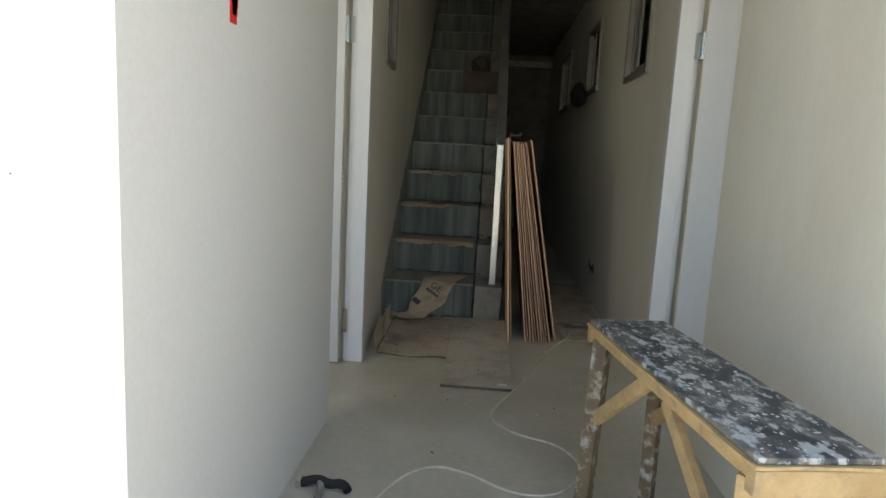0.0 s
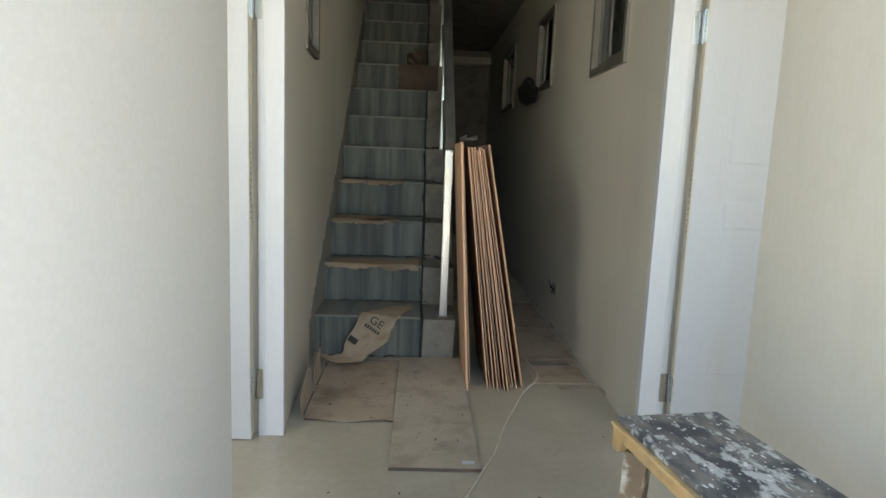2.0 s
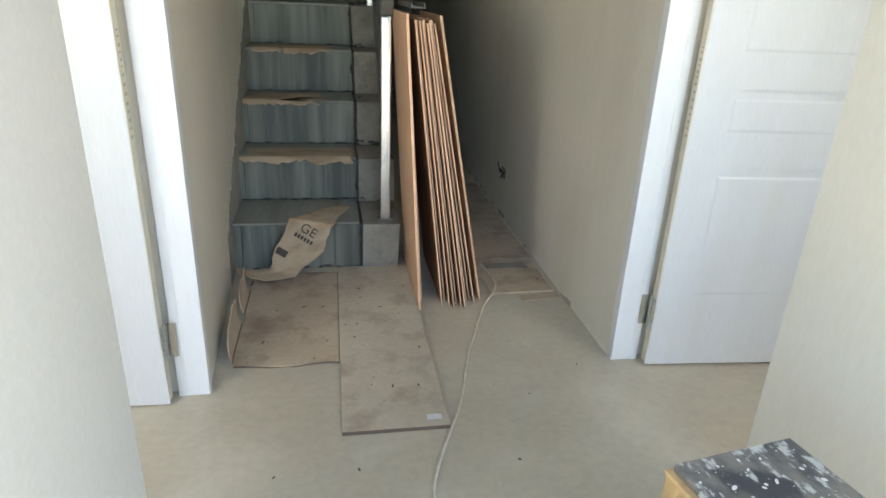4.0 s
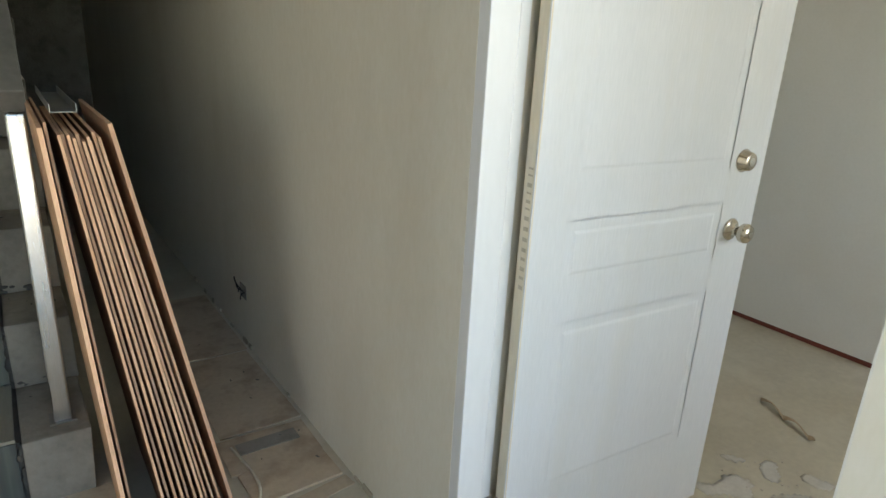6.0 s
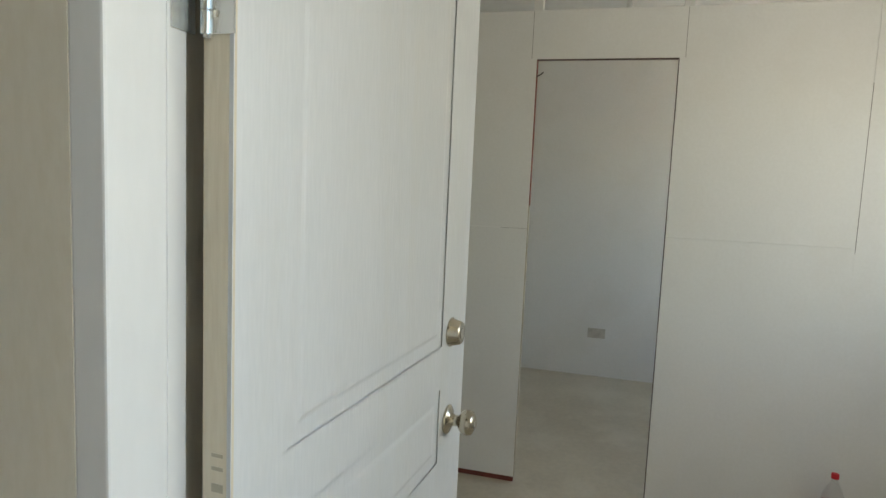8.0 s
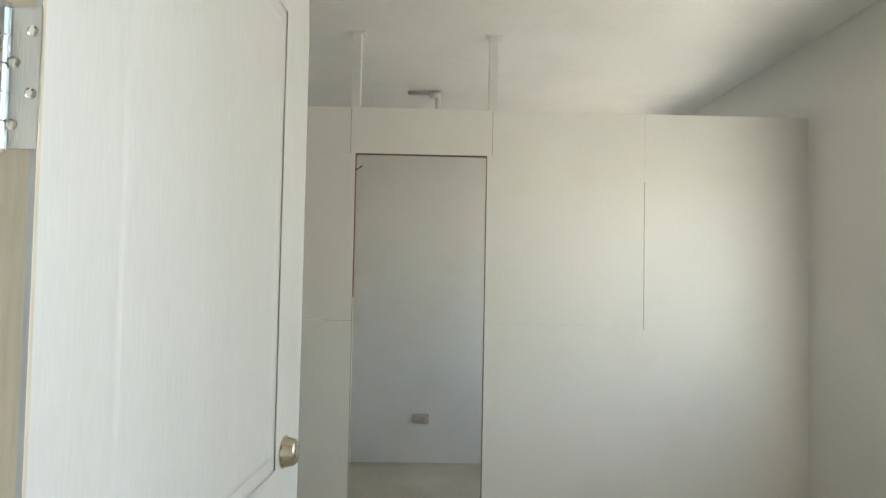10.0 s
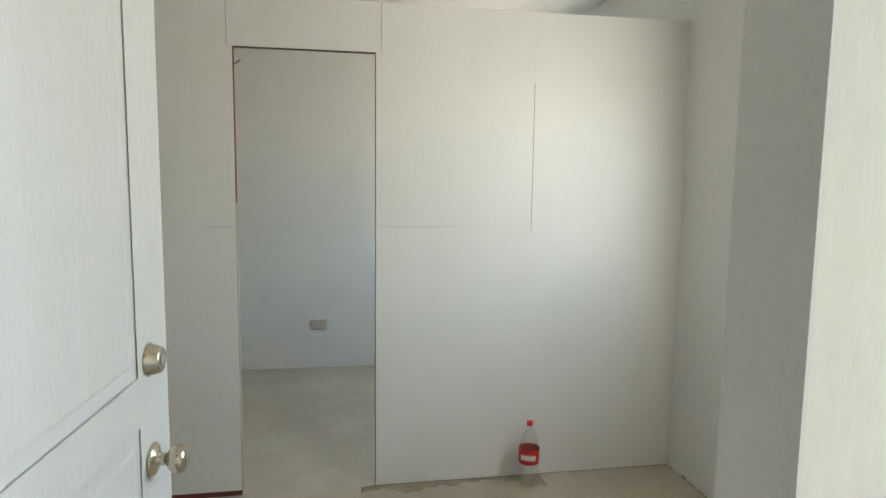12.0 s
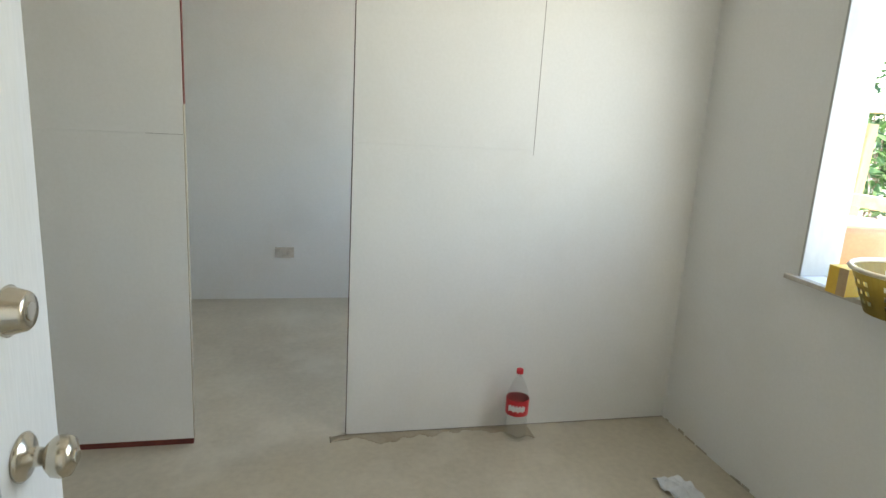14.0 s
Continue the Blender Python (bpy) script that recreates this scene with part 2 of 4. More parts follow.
def part(name, bm, mat, parent, label="", smooth=False, local=False):
    """One mesh under a thing or part. bm is in world metres unless local."""
    if not local:
        bm.transform(Matrix.Translation(-WHERE.get(parent.name, Vector())))
    ob = new(name, mesh_of(name, bm, mat, smooth))
    ob.parent = parent
    WHERE[ob.name] = WHERE.get(parent.name, Vector())
    return tagged(ob, label)


def solid(name, bm, mat, label="", category="", group="", kind="", smooth=False, at=(0, 0, 0)):
    bm.transform(Matrix.Translation(-Vector(at)))
    ob = new(name, mesh_of(name, bm, mat, smooth))
    ob.location = at
    WHERE[ob.name] = Vector(at)
    return tagged(ob, label, category, group, kind)


def box(x0, y0, z0, x1, y1, z1, bm=None, bevel=0.0):
    own = bmesh.new()
    r = bmesh.ops.create_cube(own, size=1.0)
    bmesh.ops.scale(own, vec=(x1 - x0, y1 - y0, z1 - z0), verts=own.verts)
    bmesh.ops.translate(own, vec=((x0 + x1) / 2, (y0 + y1) / 2, (z0 + z1) / 2), verts=own.verts)
    if bevel:
        bmesh.ops.bevel(own, geom=own.edges[:], offset=bevel, segments=2, affect="EDGES", profile=0.6)
    return joined(bm, own)


def joined(bm, own):
    if bm is None:
        return own
    tmp = bpy.data.meshes.new("tmp")
    own.to_mesh(tmp)
    own.free()
    bm.from_mesh(tmp)
    bpy.data.meshes.remove(tmp)
    return bm


def rod(a, b, r, bm=None, seg=12, r2=None):
    own = bmesh.new()
    a, b = Vector(a), Vector(b)
    bmesh.ops.create_cone(own, cap_ends=True, segments=seg, radius1=r, radius2=r if r2 is None else r2, depth=(b - a).length)
    own.transform(Matrix.Translation((a + b) / 2) @ (b - a).to_track_quat("Z", "Y").to_matrix().to_4x4())
    return joined(bm, own)


def beam(a, b, w, h, bm=None, bevel=0.002):
    """A bar of section w x h from a to b, h the more upright side."""
    a, b = Vector(a), Vector(b)
    own = box(-w / 2, -h / 2, -(b - a).length / 2, w / 2, h / 2, (b - a).length / 2, None, bevel)
    own.transform(Matrix.Translation((a + b) / 2) @ (b - a).to_track_quat("Z", "Y").to_matrix().to_4x4())
    return joined(bm, own)


def lathe(profile, bm=None, seg=24, m=None):
    """A turned shape from rows of (radius, height)."""
    own = bmesh.new()
    rings = []
    for r, z in profile:
        rings.append([own.verts.new((r * math.cos(2 * math.pi * i / seg), r * math.sin(2 * math.pi * i / seg), z)) for i in range(seg)])
    for p, q in zip(rings, rings[1:]):
        for i in range(seg):
            own.faces.new((p[i], p[(i + 1) % seg], q[(i + 1) % seg], q[i]))
    own.faces.new(rings[0][::-1])
    own.faces.new(rings[-1])
    if m:
        own.transform(m)
    return joined(bm, own)


def wall_y(x0, x1, y0, y1, z0, z1, holes=()):
    """A wall along y with openings (ya, yb, za, zb)."""
    ys = sorted({y0, y1, *[v for h in holes for v in h[:2]]})
    zs = sorted({z0, z1, *[v for h in holes for v in h[2:]]})
    bm = bmesh.new()
    for a, b in zip(ys, ys[1:]):
        for c, d in zip(zs, zs[1:]):
            if not any(h[0] < (a + b) / 2 < h[1] and h[2] < (c + d) / 2 < h[3] for h in holes):
                box(x0, a, c, x1, b, d, bm)
    return tidy(bm)


def tidy(bm):
    bmesh.ops.remove_doubles(bm, verts=bm.verts[:], dist=1e-5)
    inner = [f for f in bm.faces if any(g is not f and set(g.verts) == set(f.verts) for e in f.edges for g in e.link_faces)]
    bmesh.ops.delete(bm, geom=inner, context="FACES")
    return bm


def wall_x(x0, x1, y0, y1, z0, z1, holes=()):
    bm = wall_y(-y1, -y0, x0, x1, z0, z1, holes)
    bm.transform(Matrix.Rotation(radians(-90), 4, "Z"))
    return bm


def sheet(x0, y0, x1, y1, thick, nx, ny, lift, outline=None):
    """A thin bent sheet: lift(u, v) gives the place, outline(u, v) says which cells stay."""
    bm = bmesh.new()
    g = [[bm.verts.new(lift(i / nx, j / ny)) for j in range(ny + 1)] for i in range(nx + 1)]
    for i in range(nx):
        for j in range(ny):
            if outline is None or outline((i + 0.5) / nx, (j + 0.5) / ny):
                bm.faces.new((g[i][j], g[i + 1][j], g[i + 1][j + 1], g[i][j + 1]))
    bmesh.ops.delete(bm, geom=[v for v in bm.verts if not v.link_faces], context="VERTS")
    bmesh.ops.recalc_face_normals(bm, faces=bm.faces[:])
    up = sum((f.normal.z for f in bm.faces))
    if up < 0:
        bmesh.ops.reverse_faces(bm, faces=bm.faces[:])
    bmesh.ops.solidify(bm, geom=bm.faces[:], thickness=thick)
    return bm


# ---- large structure ----
CEIL = 2.78
solid("floor", box(-3.6, 2.12, -0.2, 6.0, 12.0, 0.0), M_FLOOR, "dusty beige cement floor of corridor and rooms", "floor", kind="structure")
solid("ground", box(-60, -80, -0.45, 60, 90, -0.21), M_GROUND, "pale dry ground outside", "ground", kind="structure")
solid("pavement", box(-5, -2.5, -0.21, 8, 2.118, -0.004), M_GROUND, "pale cement apron outside the entrance", "pavement", kind="structure")

W1, W2, W3 = (5.06, 5.67, 1.70, 2.36), (6.85, 7.47, 1.775, 2.36), (8.85, 9.75, 1.76, 2.42)
solid("wall_corridor_right", wall_y(0.95, 1.05, 2.2, 11.6, 0, CEIL, [(3.68, 4.54, 0, 2.27), W1, W2, W3]), M_WALL, "cream skim-coated corridor wall with three small windows", "wall", kind="structure")
LW = (5.10, 5.44, 1.70, 2.36)
bm = wall_y(-0.68, -0.58, 2.2, 3.69, 0, CEIL)
box(-0.68, 3.69, 2.27, -0.58, 4.47, CEIL, bm)
solid("wall_corridor_left", bm, M_WHITEWALL, "off-white smooth corridor wall beside the entrance", "wall", kind="structure")
bm = wall_y(-0.70, -0.60, 4.47, 12.0, 0, 6.0, [LW])
for v in bm.verts:
    v.co.x -= max(0, min(v.co.y, 6.0) - 4.43) * 0.05 - 0.01
solid("wall_stair_left", bm, M_WALL, "cream wall running up beside the stairs", "wall", kind="structure")
solid("wall_corridor_end", box(-1.4, 11.6, 0, 1.05, 11.75, 6.0), M_CEMENT, "bare grey cement wall at the dark end", "wall", kind="structure")
solid("wall_stairwell_right", box(0.95, 5.1, CEIL + 0.15, 1.05, 11.6, 6.0), M_WALL, "cream upper wall of the stairwell", "wall", kind="structure")
solid("wall_stairwell_front", box(-0.8, 5.0, CEIL + 0.15, 1.05, 5.1, 6.0), M_WALL, "cream upper wall over the corridor", "wall", kind="structure")
WIN = (1.75, 2.90, 0.95, 2.16)
# the second opening is unseen, added to let light into the inner room
solid("wall_front_right", wall_x(0.95, 6.0, 2.1, 2.2, 0, 3.2, [WIN, (4.05, 5.35, 0.95, 2.16)]), M_PART, "off-white front wall with a window opening", "wall", kind="structure")
# unseen opening added so that light crosses to the right corridor wall
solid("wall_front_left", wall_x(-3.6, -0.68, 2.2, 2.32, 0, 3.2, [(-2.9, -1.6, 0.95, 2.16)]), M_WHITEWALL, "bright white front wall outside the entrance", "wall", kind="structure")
solid("wall_room_back", box(5.72, 2.2, 0, 5.85, 6.3, CEIL), M_PART, "off-white back wall of the inner room", "wall", kind="structure")
solid("wall_room_far", box(1.05, 6.2, 0, 5.72, 6.3, CEIL), M_PART, "off-white side wall of the room", "wall", kind="structure")
solid("wall_left_room", wall_y(-3.6, -3.5, 2.32, 6.3, 0, CEIL), M_WHITEWALL, "white far wall of the other room", "wall", kind="structure")
solid("wall_left_room_back", box(-3.5, 6.2, 0, -0.8, 6.3, CEIL), M_WHITEWALL, "white back wall of the other room", "wall", kind="structure")
solid("ceiling_rooms", box(1.05, 2.2, CEIL, 6.0, 6.3, CEIL + 0.15), M_CEIL, "white skimmed ceiling of the room", "ceiling", kind="structure")
solid("ceiling_left_room", box(-3.6, 2.2, CEIL, -0.8, 6.3, CEIL + 0.15), M_CEIL, "white ceiling of the other room", "ceiling", kind="structure")
bm = box(-0.8, 2.2, CEIL, 1.05, 5.1, CEIL + 0.15)
box(0.19, 5.1, CEIL, 1.05, 11.6, CEIL + 0.15, bm)
solid("ceiling_corridor", bm, M_CEMENT, "bare dark cement corridor ceiling", "ceiling", kind="structure")
solid("ceiling_stairwell", box(-1.4, 5.0, 6.0, 1.05, 11.75, 6.1), M_CEIL, "ceiling high over the stairs", "ceiling", kind="structure")
solid("roof_slab", box(1.05, 2.1, 3.2, 6.0, 12, 3.3), M_CEMENT, "flat cement roof slab", "roof", kind="structure")
solid("wall_back_rooms", box(1.05, 6.3, 0, 1.15, 11.75, 3.2, box(3.0, 6.3, 0, 3.1, 11.75, 3.2)), M_CEMENT, "bare wall behind the corridor windows", "wall", kind="structure")
solid("trim_end_beam", box(0.19, 11.38, 2.56, 0.95, 11.6, 2.66, None, 0.012), M_CRUMB, "pale chipped cement ledge across the dark end wall", "ledge", kind="structure")


# ---- doors ----
def jamb(name, x0, x1, y0, y1, stop_x, label):
    d = thing(name, ((x0 + x1) / 2, y0, 0), label, "door frame", kind="structure")
    part("jamb_post", box(x0, y0, 0, x1, y1, 2.27, None, 0.003), M_FRAME, d)
    s = 1 if x0 > 0 else -1
    e = x1 if s > 0 else x0
    part("rebate", box(min(e, e + s * 0.11), y0 + 0.03, 0, max(e, e + s * 0.11), y1 - 0.002, 2.26), M_RAWEDGE, d, "unpainted beige frame rebate")
    part("stop_bead", box(stop_x, y0 - 0.0016, 0, stop_x + 0.03, y0 + 0.004, 2.265, None, 0.002), M_FRAME, d)
    return d


def hinge(parent, x, y, z, s):
    """A butt hinge, knuckle at (x, y); s: +1 when the room lies towards +x."""
    h = part("hinge", box(min(x, x - s * 0.036), y + 0.008, z - 0.064, max(x, x - s * 0.036), y + 0.011, z + 0.064, None, 0.001), M_STEEL, parent, "steel butt hinge", local=True)
    k = bmesh.new()
    for i in range(5):
        rod((x, y - 0.007, z - 0.064 + i * 0.0256), (x, y - 0.007, z - 0.064 + i * 0.0256 + 0.0238), 0.0068, k, 14)
    rod((x, y - 0.007, z - 0.068), (x, y - 0.007, z + 0.068), 0.0048, k, 10)
    part("knuckle", k, M_STEEL, h, smooth=False, local=True)
    f = box(min(x + s * 0.0, x + s * 0.0022), y - 0.0425, z - 0.064, max(x + s * 0.0, x + s * 0.0022), y - 0.008, z + 0.064, None, 0.001)
    part("leaf_plate", f, M_STEEL, h, local=True)
    sc = bmesh.new()
    for i in range(4):
        lathe([(0.005, 0), (0.005, 0.0012), (0.003, 0.002)], sc, 12, Matrix.Translation((x + s * 0.0, y - 0.018 - 0.016 * (i % 2), z - 0.042 + 0.028 * i)) @ Matrix.Rotation(radians(-90 * s), 4, "Y"))
    part("screw", sc, M_KEY, h, local=True)
    return h


def panel_door(name, at, rz, s, label):
    """Leaf from the hinge towards local +x*s, visible face to -y; three raised panels."""
    d = thing(name, at, label, "door", kind="structure", rz=rz)
    W, H, T = 0.85, 2.215, 0.042
    X = lambda a, b: (min(s * a, s * b), max(s * a, s * b))
    a, b = X(0.0, W)
    part("leaf", box(a, -T + 0.0055, 0.012, b, 0, H, None, 0.002), [M_DOOR], d, local=True)
    a, b = X(-0.0015, 0.0025)
    part("edge_strip", box(a, -T + 0.001, 0.014, b, -0.001, H - 0.002), M_RAWEDGE, d, "unpainted beige door edge", local=True)
    rows = [(0.285, 0.815), (0.912, 1.088), (1.18, 2.11)]
    x0, x1 = 0.105, 0.705
    a, b = X(0, W)
    u0, u1 = X(x0, x1)
    fr = wall_x(a, b, -T, -T + 0.012, 0.012, H, [(u0, u1, z0, z1) for z0, z1 in rows])
    lip = [e for e in fr.edges if all(v.co.y < -T + 0.001 for v in e.verts) and len(e.link_faces) == 2 and e.calc_face_angle(0) > 0.5]
    bmesh.ops.bevel(fr, geom=lip, offset=0.004, segments=3, affect="EDGES", profile=0.5)
    part("rail_and_stile", fr, M_DOOR, d, local=True)
    for z0, z1 in rows:
        bm = bmesh.new()
        rings = []
        for inset, y in ((-0.001, 0.013), (-0.001, 0.0032), (0.012, 0.003), (0.030, 0.003), (0.034, 0.0022), (0.038, 0.001), (0.044, 0.0006)):
            rings.append([bm.verts.new((x, -T + y, z)) for x, z in ((u0 + inset, z0 + inset), (u1 - inset, z0 + inset), (u1 - inset, z1 - inset), (u0 + inset, z1 - inset))])
        for p, q in zip(rings, rings[1:]):
            for i in range(4):
                bm.faces.new((p[i], p[(i + 1) % 4], q[(i + 1) % 4], q[i]))
        bm.faces.new(rings[0][::-1])
        bm.faces.new(rings[-1])
        part("panel", bm, M_DOOR, d, local=True)
    turn = Matrix.Rotation(radians(90), 4, "X")
    kx = s * 0.755
    k = part("knob", lathe([(0.033, 0), (0.034, 0.004), (0.030, 0.008), (0.014, 0.012), (0.012, 0.030), (0.020, 0.034), (0.0275, 0.042), (0.029, 0.052), (0.026, 0.062), (0.016, 0.067), (0.011, 0.068)], None, 32, Matrix.Translation((kx, -T, 1.0)) @ turn), M_NICKEL, d, "satin brass round door knob", smooth=True, local=True)
    part("keyway", lathe([(0.0095, 0.066), (0.0095, 0.0705), (0.007, 0.071)], None, 20, Matrix.Translation((kx, -T, 1.0)) @ turn), M_KEY, k, local=True)
    k = part("deadbolt", lathe([(0.033, 0), (0.034, 0.003), (0.031, 0.006), (0.026, 0.024), (0.023, 0.027), (0.014, 0.0275)], None, 32, Matrix.Translation((kx, -T, 1.205)) @ turn), M_NICKEL, d, "satin brass deadbolt cylinder", smooth=True, local=True)
    part("keyway", lathe([(0.012, 0.026), (0.012, 0.029), (0.009, 0.0295)], None, 20, Matrix.Translation((kx, -T, 1.205)) @ turn), M_KEY, k, local=True)
    k = part("inner_knob", lathe([(0.033, 0), (0.030, 0.008), (0.012, 0.012), (0.012, 0.030), (0.0275, 0.042), (0.029, 0.052), (0.016, 0.067)], None, 24, Matrix.Translation((kx, 0, 1.0)) @ Matrix.Rotation(radians(-90), 4, "X")), M_NICKEL, d, smooth=True, local=True)
    st = bmesh.new()
    random.seed(5)
    z = 0.92
    while z < 1.22:
        h = random.choice((0.008, 0.014, 0.018))
        a, b = X(-0.0023, -0.0012)
        box(a, -T + 0.012, z, b, -T + 0.028, z + h * 0.55, st)
        z += h + 0.008
    part("stamp", st, M_PLASTER, d, "faint grey stamped marks", local=True)
    for z in (0.23, 1.75):
        hinge(d, -s * 0.004, 0.0, z, s)
    return d


jamb("door_frame_1", 0.95, 1.062, 4.5, 4.54, 1.031, "white wooden door jamb of the room")
panel_door("door_1", (1.075, 4.487, 0), -4.0, 1, "white primed three-panel door standing open into the room")
jamb("door_frame_2", -0.69, -0.585, 4.43, 4.47, -0.689, "white wooden door jamb across the corridor")
panel_door("door_2", (-0.708, 4.417, 0), -2.0, -1, "white primed panel door standing open across the corridor")


# ---- corridor windows ----
def slider(name, x, s, y0, y1, z0, z1, label):
    """Two-leaf aluminium window in a wall along y; s: side it looks to."""
    w = thing(name, (x, (y0 + y1) / 2, z0), label, "window", kind="structure")
    out, back = x + s * 0.018, x - s * 0.06
    a, b = min(out, back), max(out, back)
    for q in [(y0 - 0.012, y0 + 0.03, z0 - 0.012, z1 + 0.012), (y1 - 0.03, y1 + 0.012, z0 - 0.012, z1 + 0.012), (y0 + 0.03, y1 - 0.03, z0 - 0.012, z0 + 0.03), (y0 + 0.03, y1 - 0.03, z1 - 0.03, z1 + 0.012)]:
        part("window_frame", box(a, q[0], q[2], b, q[1], q[3], None, 0.003), M_ALU, w)
    mid = (y0 + y1) / 2
    for i, (p, q) in enumerate([(y0 + 0.03, mid + 0.015), (mid - 0.015, y1 - 0.03)]):
        xx = x - s * (0.005 + 0.022 * i)
        sash = bmesh.new()
        for r in [(p, p + 0.028, z0 + 0.03, z1 - 0.03), (q - 0.028, q, z0 + 0.03, z1 - 0.03), (p + 0.028, q - 0.028, z0 + 0.03, z0 + 0.058), (p + 0.028, q - 0.028, z1 - 0.058, z1 - 0.03)]:
            box(xx - 0.009, r[0], r[2], xx + 0.009, r[1], r[3], sash)
        so = part("sash", sash, M_ALU, w)
        part("pane", box(xx - 0.002, p + 0.026, z0 + 0.056, xx + 0.002, q - 0.026, z1 - 0.056), M_GLASS, so)


slider("window_1", 0.95, -1, *W1, "small aluminium sliding window with dark glass")
slider("window_2", 0.95, -1, *W2, "small aluminium sliding window with dark glass")
slider("window_3", 0.95, -1, *W3, "small aluminium sliding window near the dark end")
slider("window_4", -0.63, 1, *LW, "narrow aluminium window beside the stairs")

# ---- staircase ----
stairs = thing("staircase", (0, 5.5, 0), "steep stairs with blue-grey tiled risers and cement side", "stairs", kind="structure")
NOSE = [(5.50, 0.25)] + [(5.87 + 0.32 * i, 0.4925 + 0.2525 * i) for i in range(13)]
body, dark = bmesh.new(), bmesh.new()
for i, (y, z) in enumerate(NOSE):
    nxt = NOSE[i + 1][0] if i + 1 < len(NOSE) else 11.5
    z0 = 0 if i == 0 else NOSE[i - 1][1]
    box(-0.70, y + 0.016, max(0, z - 0.7), -0.012, nxt + 0.016, z - 0.014, body)
    blk = box(-0.003, y - 0.03 + 0.006 * (i % 3), 0 if i == 0 else NOSE[i - 1][1] - 0.004, 0.19, min(nxt + 0.4, 11.5), z - 0.004, None, 0.006)
    for v in blk.verts:
        v.co.x += 0.012 * noise.noise(v.co * 7)
    part("cement_step", blk, M_CEMENT, stairs, "rough grey cement step end")
    box(-0.012, y + 0.01, max(0, z - 0.7), 0.012, nxt + 0.02, z - 0.018, dark)
part("stair_core", body, M_DARKCEM, stairs)
part("grout_gap", dark, M_DARKCEM, stairs)
random.seed(3)
for i, (y, z) in enumerate(NOSE):
    nxt = NOSE[i + 1][0] if i + 1 < len(NOSE) else y + 0.32
    z0 = 0.004 if i == 0 else NOSE[i - 1][1] + 0.006
    cut = [-0.665, -0.60, -0.35 + random.uniform(-0.1, 0.1), -0.085 - 0.1 * random.random(), -0.014] if i == 0 else ([-0.665, -0.612, -0.014] if i in (1, 2, 4) else [-0.672, -0.014])
    for a, b in zip(cut, cut[1:]):
        e = random.uniform(0, 0.003)
        part("riser_tile", box(a + 0.0015, y + e, z0, b - 0.0015, y + 0.014 + e, z - 0.0135, None, 0.001), M_TILE, stairs)
    part("tread_tile", box(-0.672, y + 0.001, z - 0.012, -0.0155, nxt + 0.012, z, None, 0.001), M_TREAD, stairs)

random.seed(77)
for i, (y, z) in enumerate(NOSE[:9]):
    z0 = 0.0 if i == 0 else NOSE[i - 1][1]
    mo = bmesh.new()
    for k in range(36):
        side = k % 3
        if side == 0:
            c, r = (random.gauss(0.004, 0.008), y - 0.004, random.uniform(z0 + 0.01, z - 0.01)), (0.010, 0.007, 0.02)
        elif side == 1:
            c, r = (random.uniform(0.0, 0.17), y - 0.016, z0 + abs(random.gauss(0, 0.012))), (0.016, 0.010, 0.008)
        else:
            c, r = (random.uniform(-0.66, -0.02), y + 0.002, z0 + 0.002 + abs(random.gauss(0, 0.004))), (0.02, 0.007, 0.004)
        q = random.uniform(0.5, 1.5)
        own = bmesh.new()
        bmesh.ops.create_icosphere(own, subdivisions=2, radius=1.0)
        for v in own.verts:
            v.co = v.co * (1 + 0.4 * noise.noise(v.co * 1.7 + Vector((k, i, 0))))
            v.co = Vector((c[0] + v.co.x * r[0] * q, c[1] + v.co.y * r[1], c[2] + v.co.z * r[2] * q))
        joined(mo, own)
    part("mortar_smear", mo, M_DARKCEM, stairs, "dark mortar squeezed out of the joints", smooth=True)

# bare grey skim strip where the stairs meet the wall
bm = bmesh.new()
random.seed(8)
yy, step = 5.30, 0.0
while yy < 8.4:
    wide = random.uniform(0.012, 0.05)
    line = 0.25 + (yy - 5.50) * (0.2525 / 0.32) * 0.97
    step += (random.uniform(-0.03, 0.04) - step) * 0.6
    face = (-0.59 - 0.05 * (yy - 4.43) if yy < 5.44 else -0.6405 - 0.0043 * (yy - 5.44)) + 0.004
    box(face - 0.03, yy, max(0, line - 0.4), face, yy + wide, max(0.06, line + 0.13 + step), bm)
    yy += wide
solid("trim_cement_strip", bm, M_SKIMGREY, "bare grey cement strip along the stair wall", "trim", kind="structure")

# ---- railing ----
rail = thing("stair_railing", (0.12, 5.57, 0.24), "stainless steel stair railing on the cement side", "railing")
part("post", box(0.095, 5.545, 0.246, 0.145, 5.595, 1.235, None, 0.006), M_STEEL, rail, "bright square steel post")
part("post_foot", box(0.082, 5.532, 0.246, 0.158, 5.608, 0.252), M_DUSTSTEEL, rail)
slope = 0.2525 / 0.32
part("handrail", beam((0.12, 5.53, 1.27), (0.12, 5.53 + 5.2, 1.27 + 5.2 * slope), 0.06, 0.08, None, 0.006), M_DUSTSTEEL, rail, "dusty flat handrail")
for k in (4, 7, 10):
    y, z = NOSE[k][0] + 0.05, NOSE[k][1]
    part("post", box(0.10, y, z - 0.005, 0.14, y + 0.04, 1.27 + (y - 5.53) * slope - 0.01, None, 0.005), M_STEEL, rail)
for h in (0.35, 0.65):
    part("lower_rail", rod((0.12, 5.58, 0.24 + h), (0.12, 5.58 + 4.6, 0.24 + h + 4.6 * slope), 0.011, None, 10), M_DUSTSTEEL, rail)

